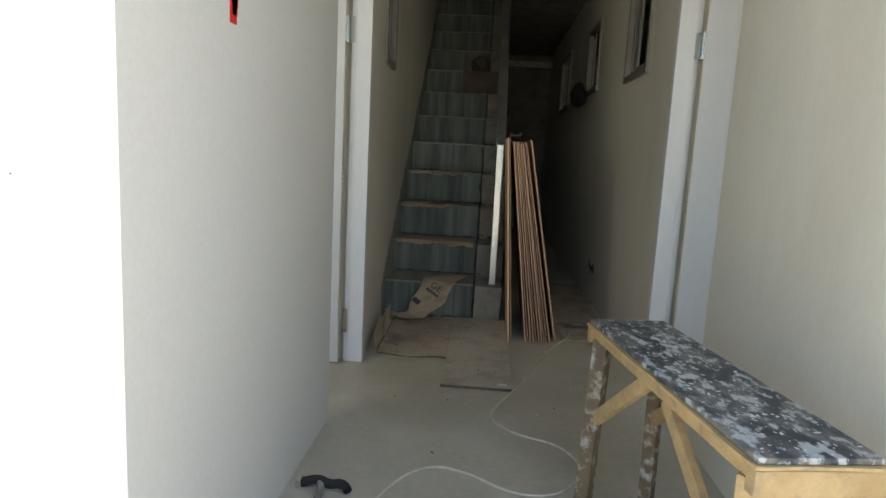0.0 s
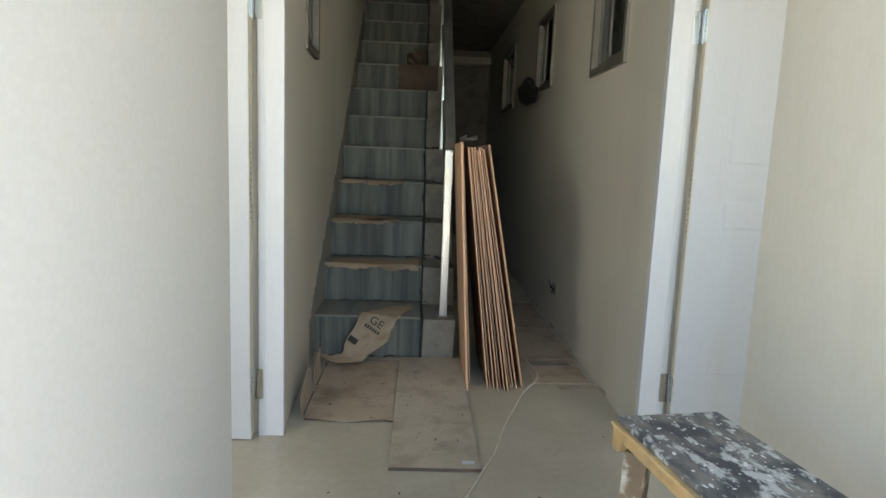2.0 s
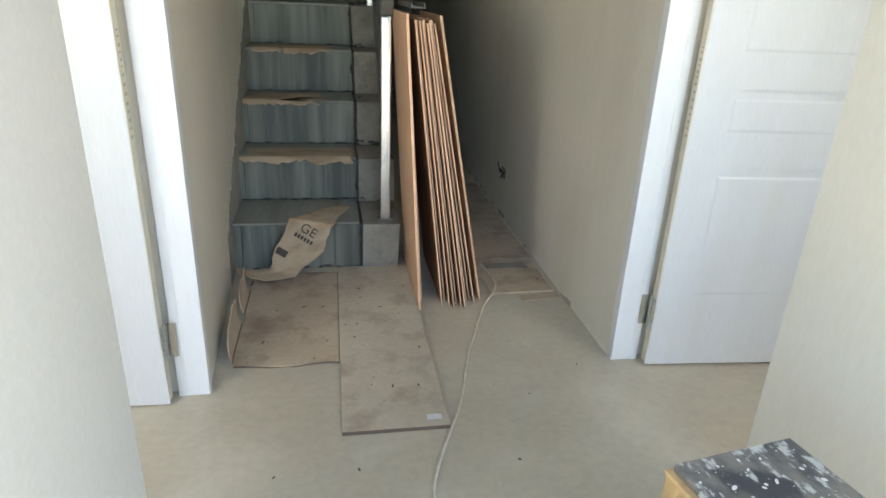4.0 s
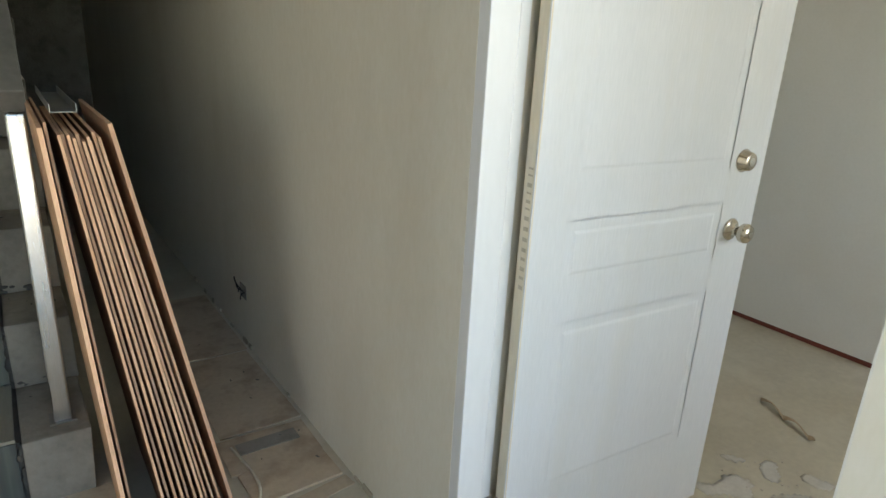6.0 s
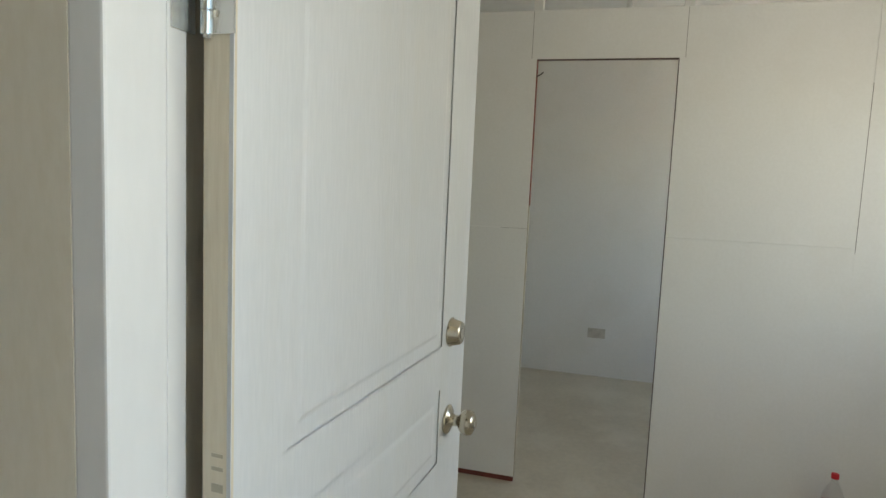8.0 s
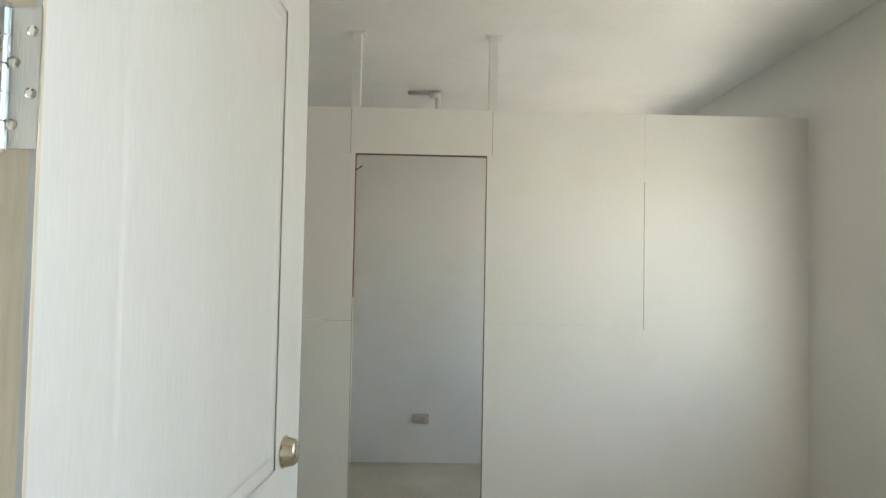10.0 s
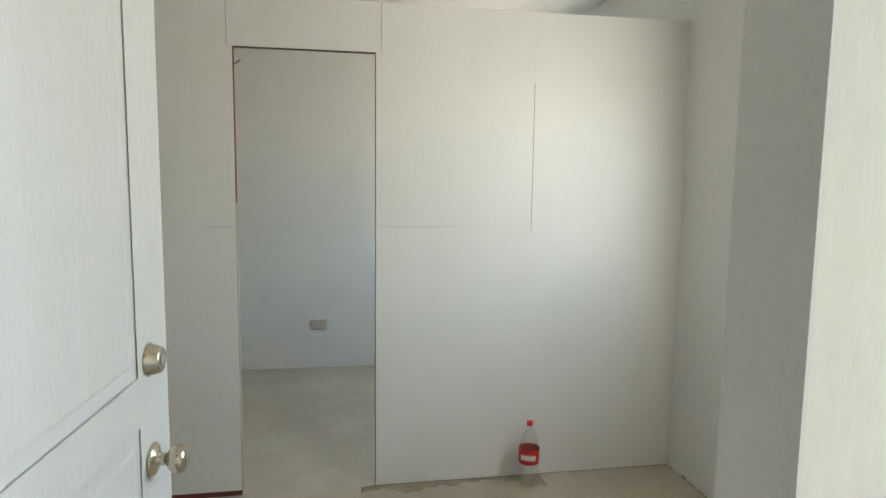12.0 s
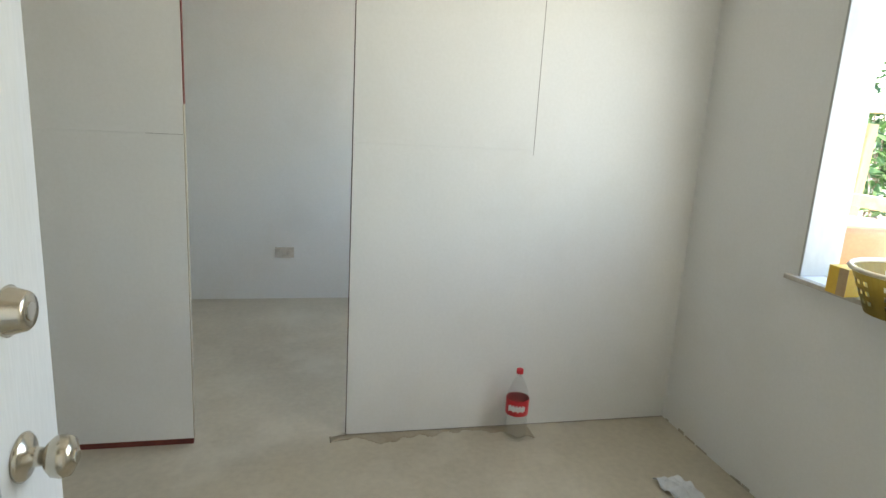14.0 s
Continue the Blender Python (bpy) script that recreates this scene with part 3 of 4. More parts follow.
# ---- plywood sheets leaning on the railing ----
random.seed(11)
lay = [(0.236, 0.152, 5.00, 1.27), (0.256, 0.166, 5.10, 1.27)] + [(0.345 + 0.0172 * i, 0.186 + 0.0085 * i, 5.02 + random.uniform(-0.03, 0.05), 1.255 + random.uniform(-0.01, 0.012)) for i in range(10)] + [(0.535, 0.292, 5.08, 1.285)]
for i, (xb, xt, y0, ln) in enumerate(lay):
    p = thing("plywood_sheet", (xb, y0, 0), "brown plywood sheet leaning on the stair railing", "plywood sheet", "stack of leaning plywood sheets")
    th = 0.0105 if i in (0, 12) else 0.007
    lean = math.atan2(xb - xt, ln)
    wob = random.uniform(-0.006, 0.006)
    dpt = 0.61
    bm = box(-th / 2, 0, 0, th / 2, dpt, ln, None, 0.0012)
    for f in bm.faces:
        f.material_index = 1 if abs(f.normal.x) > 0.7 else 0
    bm.transform(Matrix.Rotation(-lean, 4, "Y") @ Matrix.Translation((0, wob, 0)))
    # darker face material on all sheets but the first and the last two
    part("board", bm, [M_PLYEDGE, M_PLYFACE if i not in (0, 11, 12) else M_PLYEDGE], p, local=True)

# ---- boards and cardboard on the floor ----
def shadow_rim(bm, top):
    """Marks the low rim of a flat sheet for a darker colour, its painted gap shadow."""
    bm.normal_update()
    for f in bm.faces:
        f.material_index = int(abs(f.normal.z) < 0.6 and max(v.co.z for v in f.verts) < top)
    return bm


solid("floor_plank", shadow_rim(box(-0.13, 4.15, 0.001, 0.228, 5.47, 0.016, None, 0.001), 0.02), [M_BOARD, M_DARKCARD], "dusty plywood plank lying on the floor before the stairs", "plank")


def curl(u, v):
    x = -0.592 + u * 0.462
    y = 4.575 + v * 0.86
    k = max(0.0, 1 - u / 0.13)
    rise = 0.16 + 0.06 * noise.noise((v * 5, 0, 4))
    z = 0.004 + rise * k ** 1.4 + 0.003 * noise.noise((x * 6, y * 6, 0))
    z += 0.012 * max(0, 1 - v / 0.06) ** 2 * (0.5 + 0.5 * math.sin(u * 9))
    return (x + 0.045 * k * k + 0.03 * max(0, 1 - v / 0.10) ** 2 * max(0, 1 - u / 0.2), y + 0.05 * max(0, 1 - u / 0.12) ** 2 * max(0, 1 - v / 0.3), max(0.003, z))


def torn(u, v):
    if v < 0.16 and u < 0.10 and v < 0.16 - 1.6 * u:
        return False
    return u > 0.05 * (0.5 + noise.noise((v * 8, 2, 1))) + (0.09 if 0.40 < v < 0.5 or v > 0.72 else 0)


solid("cardboard_sheet", shadow_rim(sheet(0, 0, 1, 1, 0.006, 90, 80, curl, torn), 0.02), [M_CARD2, M_DARKCARD], "dusty brown cardboard sheet curled up against the wall", "cardboard", smooth=True)


DRAPE = [(0.0, -0.08, 5.70, 0.268, 0.03), (0.2, -0.165, 5.60, 0.272, 0.075), (0.4, -0.25, 5.47, 0.262, 0.105), (0.6, -0.315, 5.435, 0.135, 0.115), (0.8, -0.40, 5.37, 0.035, 0.095), (0.9, -0.50, 5.34, 0.03, 0.055), (1.0, -0.61, 5.35, 0.055, 0.035)]


def drape(u, v):
    """From the first tread down over its edge to the floor, with a tail along the wall side."""
    for p, q in zip(DRAPE, DRAPE[1:]):
        if v <= q[0] + 1e-6:
            break
    k = (v - p[0]) / (q[0] - p[0])
    x, y, z, w = [p[i] + (q[i] - p[i]) * k for i in (1, 2, 3, 4)]
    h = min(1, max(0, (v - 0.68) / 0.27))
    h = h * h * (3 - 2 * h)
    c = (u - 0.5) * 2 * w * (0.95 + 0.22 * noise.noise((3, v * 6, 2 if u > 0.5 else 9)) + 0.10 * noise.noise((1, v * 22, 4 if u > 0.5 else 8)))
    rough = 0.010 * noise.noise((u * 2.5, v * 5, 5))
    return (x + c * (1 - 0.6 * h), y - c * (0.12 + 0.7 * h) - abs(rough) * 0.4, z - c * 0.12 * (1 - h) + max(0, rough) + 0.012 * h * (1 - u))


card = thing("torn_cardboard", (-0.3, 5.4, 0.0), "torn brown carton piece draped over the bottom step", "cardboard")
part("carton", sheet(0, 0, 1, 1, 0.003, 24, 40, drape), M_CARD, card, smooth=True)


def text_on(word, size, m, mat, parent, name="printed_word"):
    c = bpy.data.curves.new(name, "FONT")
    c.body, c.size, c.extrude = word, size, 0.0006
    c.align_x = "CENTER"
    o = new(name, c)
    dg = bpy.context.evaluated_depsgraph_get()
    me = bpy.data.meshes.new_from_object(o.evaluated_get(dg))
    bpy.data.objects.remove(o)
    bm = bmesh.new()
    bm.from_mesh(me)
    bpy.data.meshes.remove(me)
    bm.transform(m)
    return part(name, bm, mat, parent)


n0 = Vector(drape(0.5, 0.49))
n1 = Vector(drape(0.5, 0.60))
ud = (n1 - n0).normalized()
ld = Vector((1, 0, 0))
nd = ld.cross(-ud).normalized()
ld = (-ud).cross(nd).normalized()
tm = Matrix.Translation(n0 + nd * 0.010) @ Matrix((ld, -ud, nd)).transposed().to_4x4() @ Matrix.Rotation(radians(-6), 4, "Z")
text_on("GE", 0.068, tm, M_INK, card)
bm = bmesh.new()
for k in range(6):
    box(-0.05 + k * 0.017, -0.036, 0, -0.05 + k * 0.017 + 0.012, -0.016, 0.001, bm)
bm.transform(tm)
part("printed_bars", bm, M_INK, card)
bm = box(-0.085, -0.155, 0.002, -0.03, -0.12, 0.003)
bm.transform(tm)
part("printed_block", bm, M_INK, card)

random.seed(21)
for i, (a, b, s) in enumerate([(-0.60, -0.03, 1), (-0.63, -0.21, 2), (-0.62, -0.14, 3)]):
    y, z = NOSE[s]

    def flap(u, v, a=a, b=b, y=y, z=z, s=s):
        a2, b2 = a + 0.05 * noise.noise((v * 4, s, 2)), b + 0.07 * noise.noise((v * 4, s, 5))
        x = a2 + (b2 - a2) * u
        v = v * (0.93 + 0.14 * noise.noise((u * 5, s, 1)) + 0.05 * noise.noise((u * 19, s, 7)))
        yy = y + 0.20 - 0.255 * v + 0.010 * noise.noise((u * 2.5, 1, s)) * v
        over = max(0, (y - 0.004) - yy)
        return (x, yy, z + 0.005 + 0.005 * abs(noise.noise((u * 5, v * 2, s + 4))) - over * 0.75)
    solid("cardboard_scrap", sheet(0, 0, 1, 1, 0.003, 60, 24, flap, (lambda u, v: abs(u - 0.36 - 0.04 * v) > 0.022) if s == 3 else None), M_CARD, "flat torn cardboard scrap lying on a stair tread", "cardboard", "cardboard scraps on the stairs", smooth=True)
bm = box(-0.27, NOSE[7][0] - 0.042, NOSE[6][1] + 0.001, 0.09, NOSE[7][0] - 0.036, NOSE[7][1] - 0.004)
solid("leaning_board_piece", bm, M_DARKCARD, "brown board piece leaning on an upper riser", "board")
bm = bmesh.new()
bmesh.ops.create_icosphere(bm, subdivisions=3, radius=0.095)
for v in bm.verts:
    v.co *= 1 + 0.35 * noise.noise(v.co * 18)
    v.co.z *= 0.9
bm.transform(Matrix.Translation((-0.10, NOSE[7][0] + 0.17, NOSE[7][1] + 0.085)))
solid("crumpled_sack", bm, M_DARKCARD, "crumpled brown paper sack on an upper step", "sack")

random.seed(4)
for i, (x0, y0, x1, y1, z, rz) in enumerate([(0.60, 5.12, 0.915, 5.30, 0.010, 2), (0.58, 5.30, 0.92, 5.52, 0.006, -1), (0.60, 5.54, 0.925, 6.2, 0.006, 1), (0.62, 6.22, 0.93, 7.0, 0.006, 0), (0.73, 5.045, 0.93, 5.105, 0.004, 8)]):
    bm = box(-(x1 - x0) / 2, -(y1 - y0) / 2, 0.0, (x1 - x0) / 2, (y1 - y0) / 2, z, None, 0.0015)
    bm.transform(Matrix.Translation(((x0 + x1) / 2, (y0 + y1) / 2, 0.001)) @ Matrix.Rotation(radians(rz), 4, "Z"))
    solid("carton_offcut", bm, M_CARD2, "dusty brown board offcut flat beside the wall", "board offcut", "offcuts along the wall")
solid("grey_strip", box(0.64, 5.40, 0.0075, 0.87, 5.47, 0.012, None, 0.001), M_CEMENT, "grey strip lying on the board offcuts", "strip")


def tube(pts, r, res=6):
    c = bpy.data.curves.new("c", "CURVE")
    c.dimensions, c.bevel_depth, c.bevel_resolution, c.resolution_u = "3D", r, 2, res
    s = c.splines.new("NURBS")
    s.points.add(len(pts) - 1)
    for p, q in zip(s.points, pts):
        p.co = (*q, 1)
    s.use_endpoint_u, s.order_u = True, 3
    o = new("c", c)
    me = bpy.data.meshes.new_from_object(o.evaluated_get(bpy.context.evaluated_depsgraph_get()))
    bpy.data.objects.remove(o)
    bm = bmesh.new()
    bm.from_mesh(me)
    bpy.data.meshes.remove(me)
    return bm


cz = 0.0056
solid("twine", tube([(-0.30, 2.95, cz), (-0.24, 3.2, cz), (-0.10, 3.36, cz), (0.06, 3.30, cz), (0.19, 3.19, cz), (0.36, 3.20, cz), (0.48, 3.40, cz), (0.41, 3.60, cz), (0.22, 3.66, cz), (0.10, 3.82, cz), (0.20, 4.08, cz), (0.30, 4.30, cz), (0.36, 4.55, cz), (0.46, 4.80, cz), (0.53, 5.00, cz), (0.64, 5.15, 0.02), (0.65, 5.30, 0.014), (0.62, 5.45, 0.018)], 0.0055), M_CORD, "pale thin twine snaking over the floor", "twine", smooth=True)

# ---- junction hole and wires in the wall ----
o = thing("wall_box", (0.95, 6.3, 0.28), "open socket box with loose wires in the corridor wall", "socket box")
part("recess", box(0.9465, 6.255, 0.245, 0.951, 6.345, 0.315, None, 0.001), M_CEMENT, o)
for k in range(4):
    part("wire", tube([(0.946, 6.27 + k * 0.02, 0.28), (0.92, 6.26 + k * 0.025, 0.29 + 0.02 * (k % 2)), (0.925, 6.27 + k * 0.03, 0.25 + 0.03 * k)], 0.003), M_DARK, o)

bm = bmesh.new()
bmesh.ops.create_icosphere(bm, subdivisions=4, radius=0.12)
for v in bm.verts:
    v.co = Vector((v.co.x * 0.55, v.co.y * 2.6 + 0.05 * v.co.x, v.co.z * 0.9)) * (1 + 0.45 * noise.noise(v.co * 11))
bm.transform(Matrix.Translation((0.885, 7.55, 1.79)))
solid("hanging_cap", bm, M_DARK, "black cloth bundle hung on the window frame", "cloth", smooth=True)

# ---- work bench ----
bench = thing("work_bench", (0.615, 2.78, 0), "rough wooden trestle bench with a paint-spattered top", "bench", rz=9.0)
M_BTOP = material("spattered_bench_top", (0.04, 0.046, 0.055), (0.20, 0.185, 0.16), 0.5, scale=12, grain=34, bump=0.5, mix=0.18, stretch=(1.6, 0.9, 1), stain=(0.56, 0.57, 0.54), stain_amount=0.9, stain_scale=21, stain_edge=(0.52, 0.59))
btop = box(-0.125, -0.48, 0.620, 0.125, 0.48, 0.634, None, 0.003)
part("bench_top", btop, M_BTOP, bench, "dark plywood top spattered with white paint", local=True)
under = bmesh.new()
bmesh.ops.create_grid(under, x_segments=10, y_segments=34, size=0.5)
for v in under.verts:
    v.co = Vector((v.co.x * 0.268, v.co.y * 0.976, 0.6125))
    if abs(v.co.x) > 0.13 or abs(v.co.y) > 0.485:
        v.co.x += 0.006 * noise.noise((v.co.y * 9, v.co.x * 3, 2))
        v.co.y += 0.005 * noise.noise((v.co.x * 14, v.co.y * 3, 6))
bmesh.ops.recalc_face_normals(under, faces=under.faces[:])
bmesh.ops.solidify(under, geom=under.faces[:], thickness=-0.0068)
part("under_layer", under, M_WOOD, bench, "pale splintered lower plywood layer", local=True)
random.seed(61)
fleck = bmesh.new()
for k in range(340):
    x, y = random.uniform(-0.118, 0.118), random.uniform(-0.47, 0.47)
    q = 0.0008 + 0.0035 * random.random() ** 2
    bmesh.ops.create_circle(fleck, cap_ends=True, segments=7, radius=q, matrix=Matrix.Translation((x, y, 0.6344 + 0.00001 * (k % 40))) @ Matrix.Rotation(random.uniform(0, 3), 4, "Z") @ Matrix.Diagonal((random.uniform(0.7, 2.4), 1, 1, 1)))
tagged(part("paint_flecks", fleck, M_PVC, bench, local=True), "tiny white dried paint flecks on the top", kind="stuff")
for s in (-1, 1):
    part("side_rail", box(s * 0.103 - 0.014, -0.47, 0.572, s * 0.103 + 0.014, 0.47, 0.612, None, 0.003), M_WOOD, bench, local=True)
    part("end_rail", box(-0.131, s * 0.472 - 0.016, 0.558, 0.131, s * 0.472 + 0.016, 0.6115, None, 0.004), M_WOOD, bench, local=True)
    for q in (-1, 1):
        part("leg", beam((q * 0.112, s * 0.44, 0.0), (q * 0.098, s * 0.425, 0.574), 0.042, 0.05), M_OLDWOOD if (s, q) != (-1, -1) else M_WOOD, bench, local=True)
    part("diagonal_brace", beam((s * 0.10, 0.43, 0.30), (s * 0.10, 0.06, 0.572), 0.022, 0.042), M_WOOD, bench, local=True)
    part("diagonal_brace", beam((s * 0.10, -0.43, 0.30), (s * 0.10, -0.06, 0.572), 0.022, 0.042), M_WOOD, bench, local=True)
part("middle_cleat", box(-0.10, -0.03, 0.574, 0.10, 0.02, 0.6115, None, 0.003), M_OLDWOOD, bench, local=True)

# ---- dark strap on the floor ----
st = thing("tool_strap", (-0.45, 3.12, 0), "dark strap with a metal buckle lying on the floor", "strap")
part("strap", tube([(-0.53, 3.13, 0.016), (-0.48, 3.15, 0.03), (-0.43, 3.12, 0.022), (-0.38, 3.13, 0.03), (-0.36, 3.10, 0.018)], 0.016), M_DARK, st, smooth=True)
part("strap_end", tube([(-0.47, 3.15, 0.025), (-0.44, 3.09, 0.02), (-0.45, 3.03, 0.014)], 0.012), M_CEMENT, st, smooth=True)
part("buckle", box(-0.545, 3.112, 0.004, -0.525, 3.15, 0.034, None, 0.003), M_KEY, st)

bm = bmesh.new()
for k in range(3):
    box(-0.5795, 2.655 + 0.008 * k, 1.43 + 0.02 * k, -0.5765, 2.69 + 0.004 * k, 1.62 - 0.01 * k, bm)
solid("red_paint_mark", bm, M_REDPAINT, "red spray paint mark on the entrance wall", "paint mark")
bm = bmesh.new()
random.seed(13)
for k in range(14):
    bmesh.ops.create_icosphere(bm, subdivisions=1, radius=random.uniform(0.0012, 0.0025), matrix=Matrix.Translation((random.uniform(-1.1, -0.69), 2.2, random.uniform(0.9, 1.6))))
solid("plaster_chips", bm, M_CEMENT, "small chips in the white front wall", "chips", kind="stuff")

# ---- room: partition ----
# dark brown of the stud edges, and of strips that paint shade into gaps
M_SHADEGAP = material("gap_shade_and_metal_edge", (0.11, 0.07, 0.055), (0.08, 0.05, 0.04), 0.7, scale=10)
PX = 3.607
part_t = 0.03
pw = thing("partition", (PX, 3.9, 0), "primed white board partition with a door opening", "partition", kind="structure")
part("board_panel", box(PX, 4.482, 0.028, PX + part_t, 6.2, 1.332), M_PART, pw)
part("board_panel", box(PX + 0.001, 4.482, 1.3329, PX + part_t, 6.2, 2.395), M_PART, pw)
part("board_panel", box(PX, 3.0314, 0.004, PX + part_t, 3.824, 1.332), M_PART, pw)
part("board_panel", box(PX + 0.0008, 3.0322, 1.3329, PX + part_t, 3.824, 2.395), M_PART, pw)
part("board_panel", box(PX + 0.0003, 2.2, 0.004, PX + part_t, 3.031, 2.395), M_PART, pw)
part("header_panel", box(PX - 0.0015, 3.80, 2.165, PX + part_t, 4.505, 2.3955), M_PART, pw)
part("bottom_track", box(PX + 0.004, 4.484, 0.0, PX + part_t - 0.004, 6.2, 0.028), M_RED, pw, "red primed steel bottom track")
part("red_stud", box(PX + 0.008, 4.4765, 1.45, PX + 0.026, 4.482, 2.165), M_RED, pw, "red primed steel stud edge")
# added strip, its dark colour shades the panel end against window light
part("edge_shade_strip", box(PX + 0.0002, 4.4785, 0.03, PX + 0.0295, 4.482, 1.45), M_PLASTER, pw)
# solid strip, the gap's shade is in its colour
part("bottom_gap_shade", box(PX + 0.004, 2.2, 0.0, PX + 0.024, 3.824, 0.004), M_SHADEGAP, pw, "dark strip coloured as the shade of the gap under the boards")
part("stud_edge", box(PX + 0.006, 3.824, 0.01, PX + 0.026, 3.8268, 2.165), M_SHADEGAP, pw, "dark brown steel stud edge")
part("stud_edge", box(PX + 0.004, 3.828, 2.1605, PX + 0.026, 4.476, 2.165), M_SHADEGAP, pw, "dark brown steel stud edge")
for y0, y1, z0, z1 in ((4.5052, 4.5068, 2.166, 2.392), (3.7982, 3.7998, 2.166, 2.392), (3.0304, 3.0318, 1.31, 2.05), (4.484, 4.62, 1.3323, 1.3334)):
    part("joint", box(PX - 0.0003, y0, z0, PX + 0.003, y1, z1), M_SHADEGAP, pw, "open dark board joint")
solid("floor_damp_patch", sheet(0, 0, 1, 1, 0.002, 90, 24, lambda u, v: (PX - 0.005 - 0.14 * v, 2.95 + u * 0.95, 0.0015 + 0.003 * max(0, noise.noise((u * 9, v * 4, 2)))), lambda u, v: v < 0.6 + 0.9 * noise.noise((u * 5, 2.3, 1)) + 0.25 * noise.noise((u * 17, 4, 1)) and v < 0.97), M_SPILL, "rough patch of plaster spill along the partition", "plaster spill", kind="stuff", smooth=True)
for y in (4.49, 3.80):
    h = thing("hanger_post", (PX + 0.03, y, 2.397), "thin white post from the partition to the ceiling", "post", "partition posts")
    part("post", box(PX + 0.01, y - 0.024, 2.397, PX + 0.055, y + 0.02, CEIL - 0.004, None, 0.002), M_PVC, h)
    part("ceiling_plate", box(PX + 0.0, y - 0.045, CEIL - 0.005, PX + 0.08, y + 0.045, CEIL - 0.0005), M_PVC, h)
pv = thing("ceiling_pipe", (4.62, 4.08, CEIL), "white plastic pipe elbow hanging under the ceiling", "pipe")
part("drop", rod((4.62, 4.07, 2.60), (4.62, 4.07, 2.745), 0.017, None, 16), M_PVC, pv, smooth=True)
part("elbow", rod((4.62, 4.05, 2.752), (4.62, 4.13, 2.752), 0.024, None, 16), M_PVC, pv, smooth=True)
part("run", rod((4.62, 4.08, 2.757), (4.62, 4.27, 2.762), 0.012, None, 12), M_PVC, pv, smooth=True)
so = thing("wall_socket", (5.72, 4.16, 0.36), "grey plastic wall socket low on the back wall", "socket")
part("plate", box(5.708, 4.085, 0.325, 5.7195, 4.225, 0.405, None, 0.004), M_CRUMB, so)
for y in (4.12, 4.16, 4.20):
    part("outlet", box(5.704, y - 0.014, 0.347, 5.7085, y + 0.014, 0.383, None, 0.002), M_CRUMB, so)

# ---- bottle ----
bo = thing("soda_bottle", (3.50, 3.045, 0.0), "empty clear plastic soda bottle with red label", "bottle")
BP = [(0.030, 0.004), (0.046, 0.002), (0.051, 0.02), (0.052, 0.09), (0.049, 0.10), (0.049, 0.125), (0.052, 0.135), (0.0525, 0.185), (0.052, 0.20), (0.046, 0.235), (0.032, 0.275), (0.018, 0.300), (0.0145, 0.308), (0.0145, 0.330)]
part("bottle_body", lathe(BP + [(r - 0.0012, z) for r, z in BP[::-1] if z > 0.003] , None, 32, Matrix.Translation((3.50, 3.045, 0))), M_PET, bo, smooth=True)
wrap = lathe([(0.0528, 0.128), (0.0536, 0.129), (0.0530, 0.165), (0.0536, 0.203), (0.0528, 0.204)], None, 32, Matrix.Translation((3.50, 3.045, 0)))
bmesh.ops.delete(wrap, geom=[f for f in wrap.faces if len(f.verts) > 4], context="FACES_ONLY")
lb = part("label", wrap, M_CAPRED, bo, "red wrap label", smooth=True)
wv = bmesh.new()
for k in range(11):
    a = radians(118 + 8 * k)
    own = box(-0.0006, -0.0038, -0.012 - 0.005 * (k % 3 == 0), 0.0006, 0.0030, 0.010 + 0.006 * (k % 2))
    own.transform(Matrix.Translation((3.50 + 0.0538 * math.cos(a), 3.045 + 0.0538 * math.sin(a), 0.166)) @ Matrix.Rotation(a, 4, "Z"))
    joined(wv, own)
part("label_mark", wv, M_PVC, lb)
part("cap", lathe([(0.0155, 0.322), (0.0160, 0.323), (0.0160, 0.341), (0.0145, 0.344), (0.005, 0.3442)], None, 24, Matrix.Translation((3.50, 3.045, 0))), M_CAPRED, bo, smooth=True)


def crumple(u, v):
    return (2.90 + 0.17 * u, 2.42 + 0.13 * v + 0.03 * u, 0.008 + 0.03 * max(0, 0.4 + noise.noise((u * 4, v * 4, 7))))


solid("plastic_wrapper", sheet(0, 0, 1, 1, 0.0015, 16, 14, crumple), M_PAPER, "crumpled pale plastic wrapper on the floor", "wrapper")


def strip(u, v):
    x, y = 2.78 - 0.13 * u, 4.62 - 0.30 * u
    return (x + 0.035 * (v - 0.5), y + 0.02 * (v - 0.5), 0.006 + 0.03 * abs(math.sin(u * 7)) * (1 - 0.4 * v))


solid("cardboard_strip", sheet(0, 0, 1, 1, 0.002, 20, 4, strip), M_CARD, "twisted brown cardboard strip on the room floor", "cardboard")
bm = bmesh.new()
random.seed(17)
for k in range(90):
    if k < 25:
        x, y = random.gauss(2.2, 0.12), random.gauss(4.25, 0.1)
    elif k < 60:
        x, y = random.uniform(-0.5, 0.85), random.uniform(3.0, 5.4)
    else:
        x, y = random.uniform(-0.1, 0.2), random.uniform(4.3, 5.4)
    r = random.uniform(0.002, 0.006)
    z = 0.016 if (-0.13 < x < 0.228 and 4.15 < y < 5.47) else 0.001
    bmesh.ops.create_icosphere(bm, subdivisions=1, radius=r, matrix=Matrix.Translation((x, y, z + r * 0.4)) @ Matrix.Scale(0.5, 4, (0, 0, 1)))
solid("plaster_crumbs", bm, M_CRUMB, "scattered pale plaster crumbs on the floor", "crumbs", kind="stuff")
M_DUST = material("white_plaster_dust", (0.56, 0.53, 0.48), (0.48, 0.45, 0.40), 0.9, scale=10)
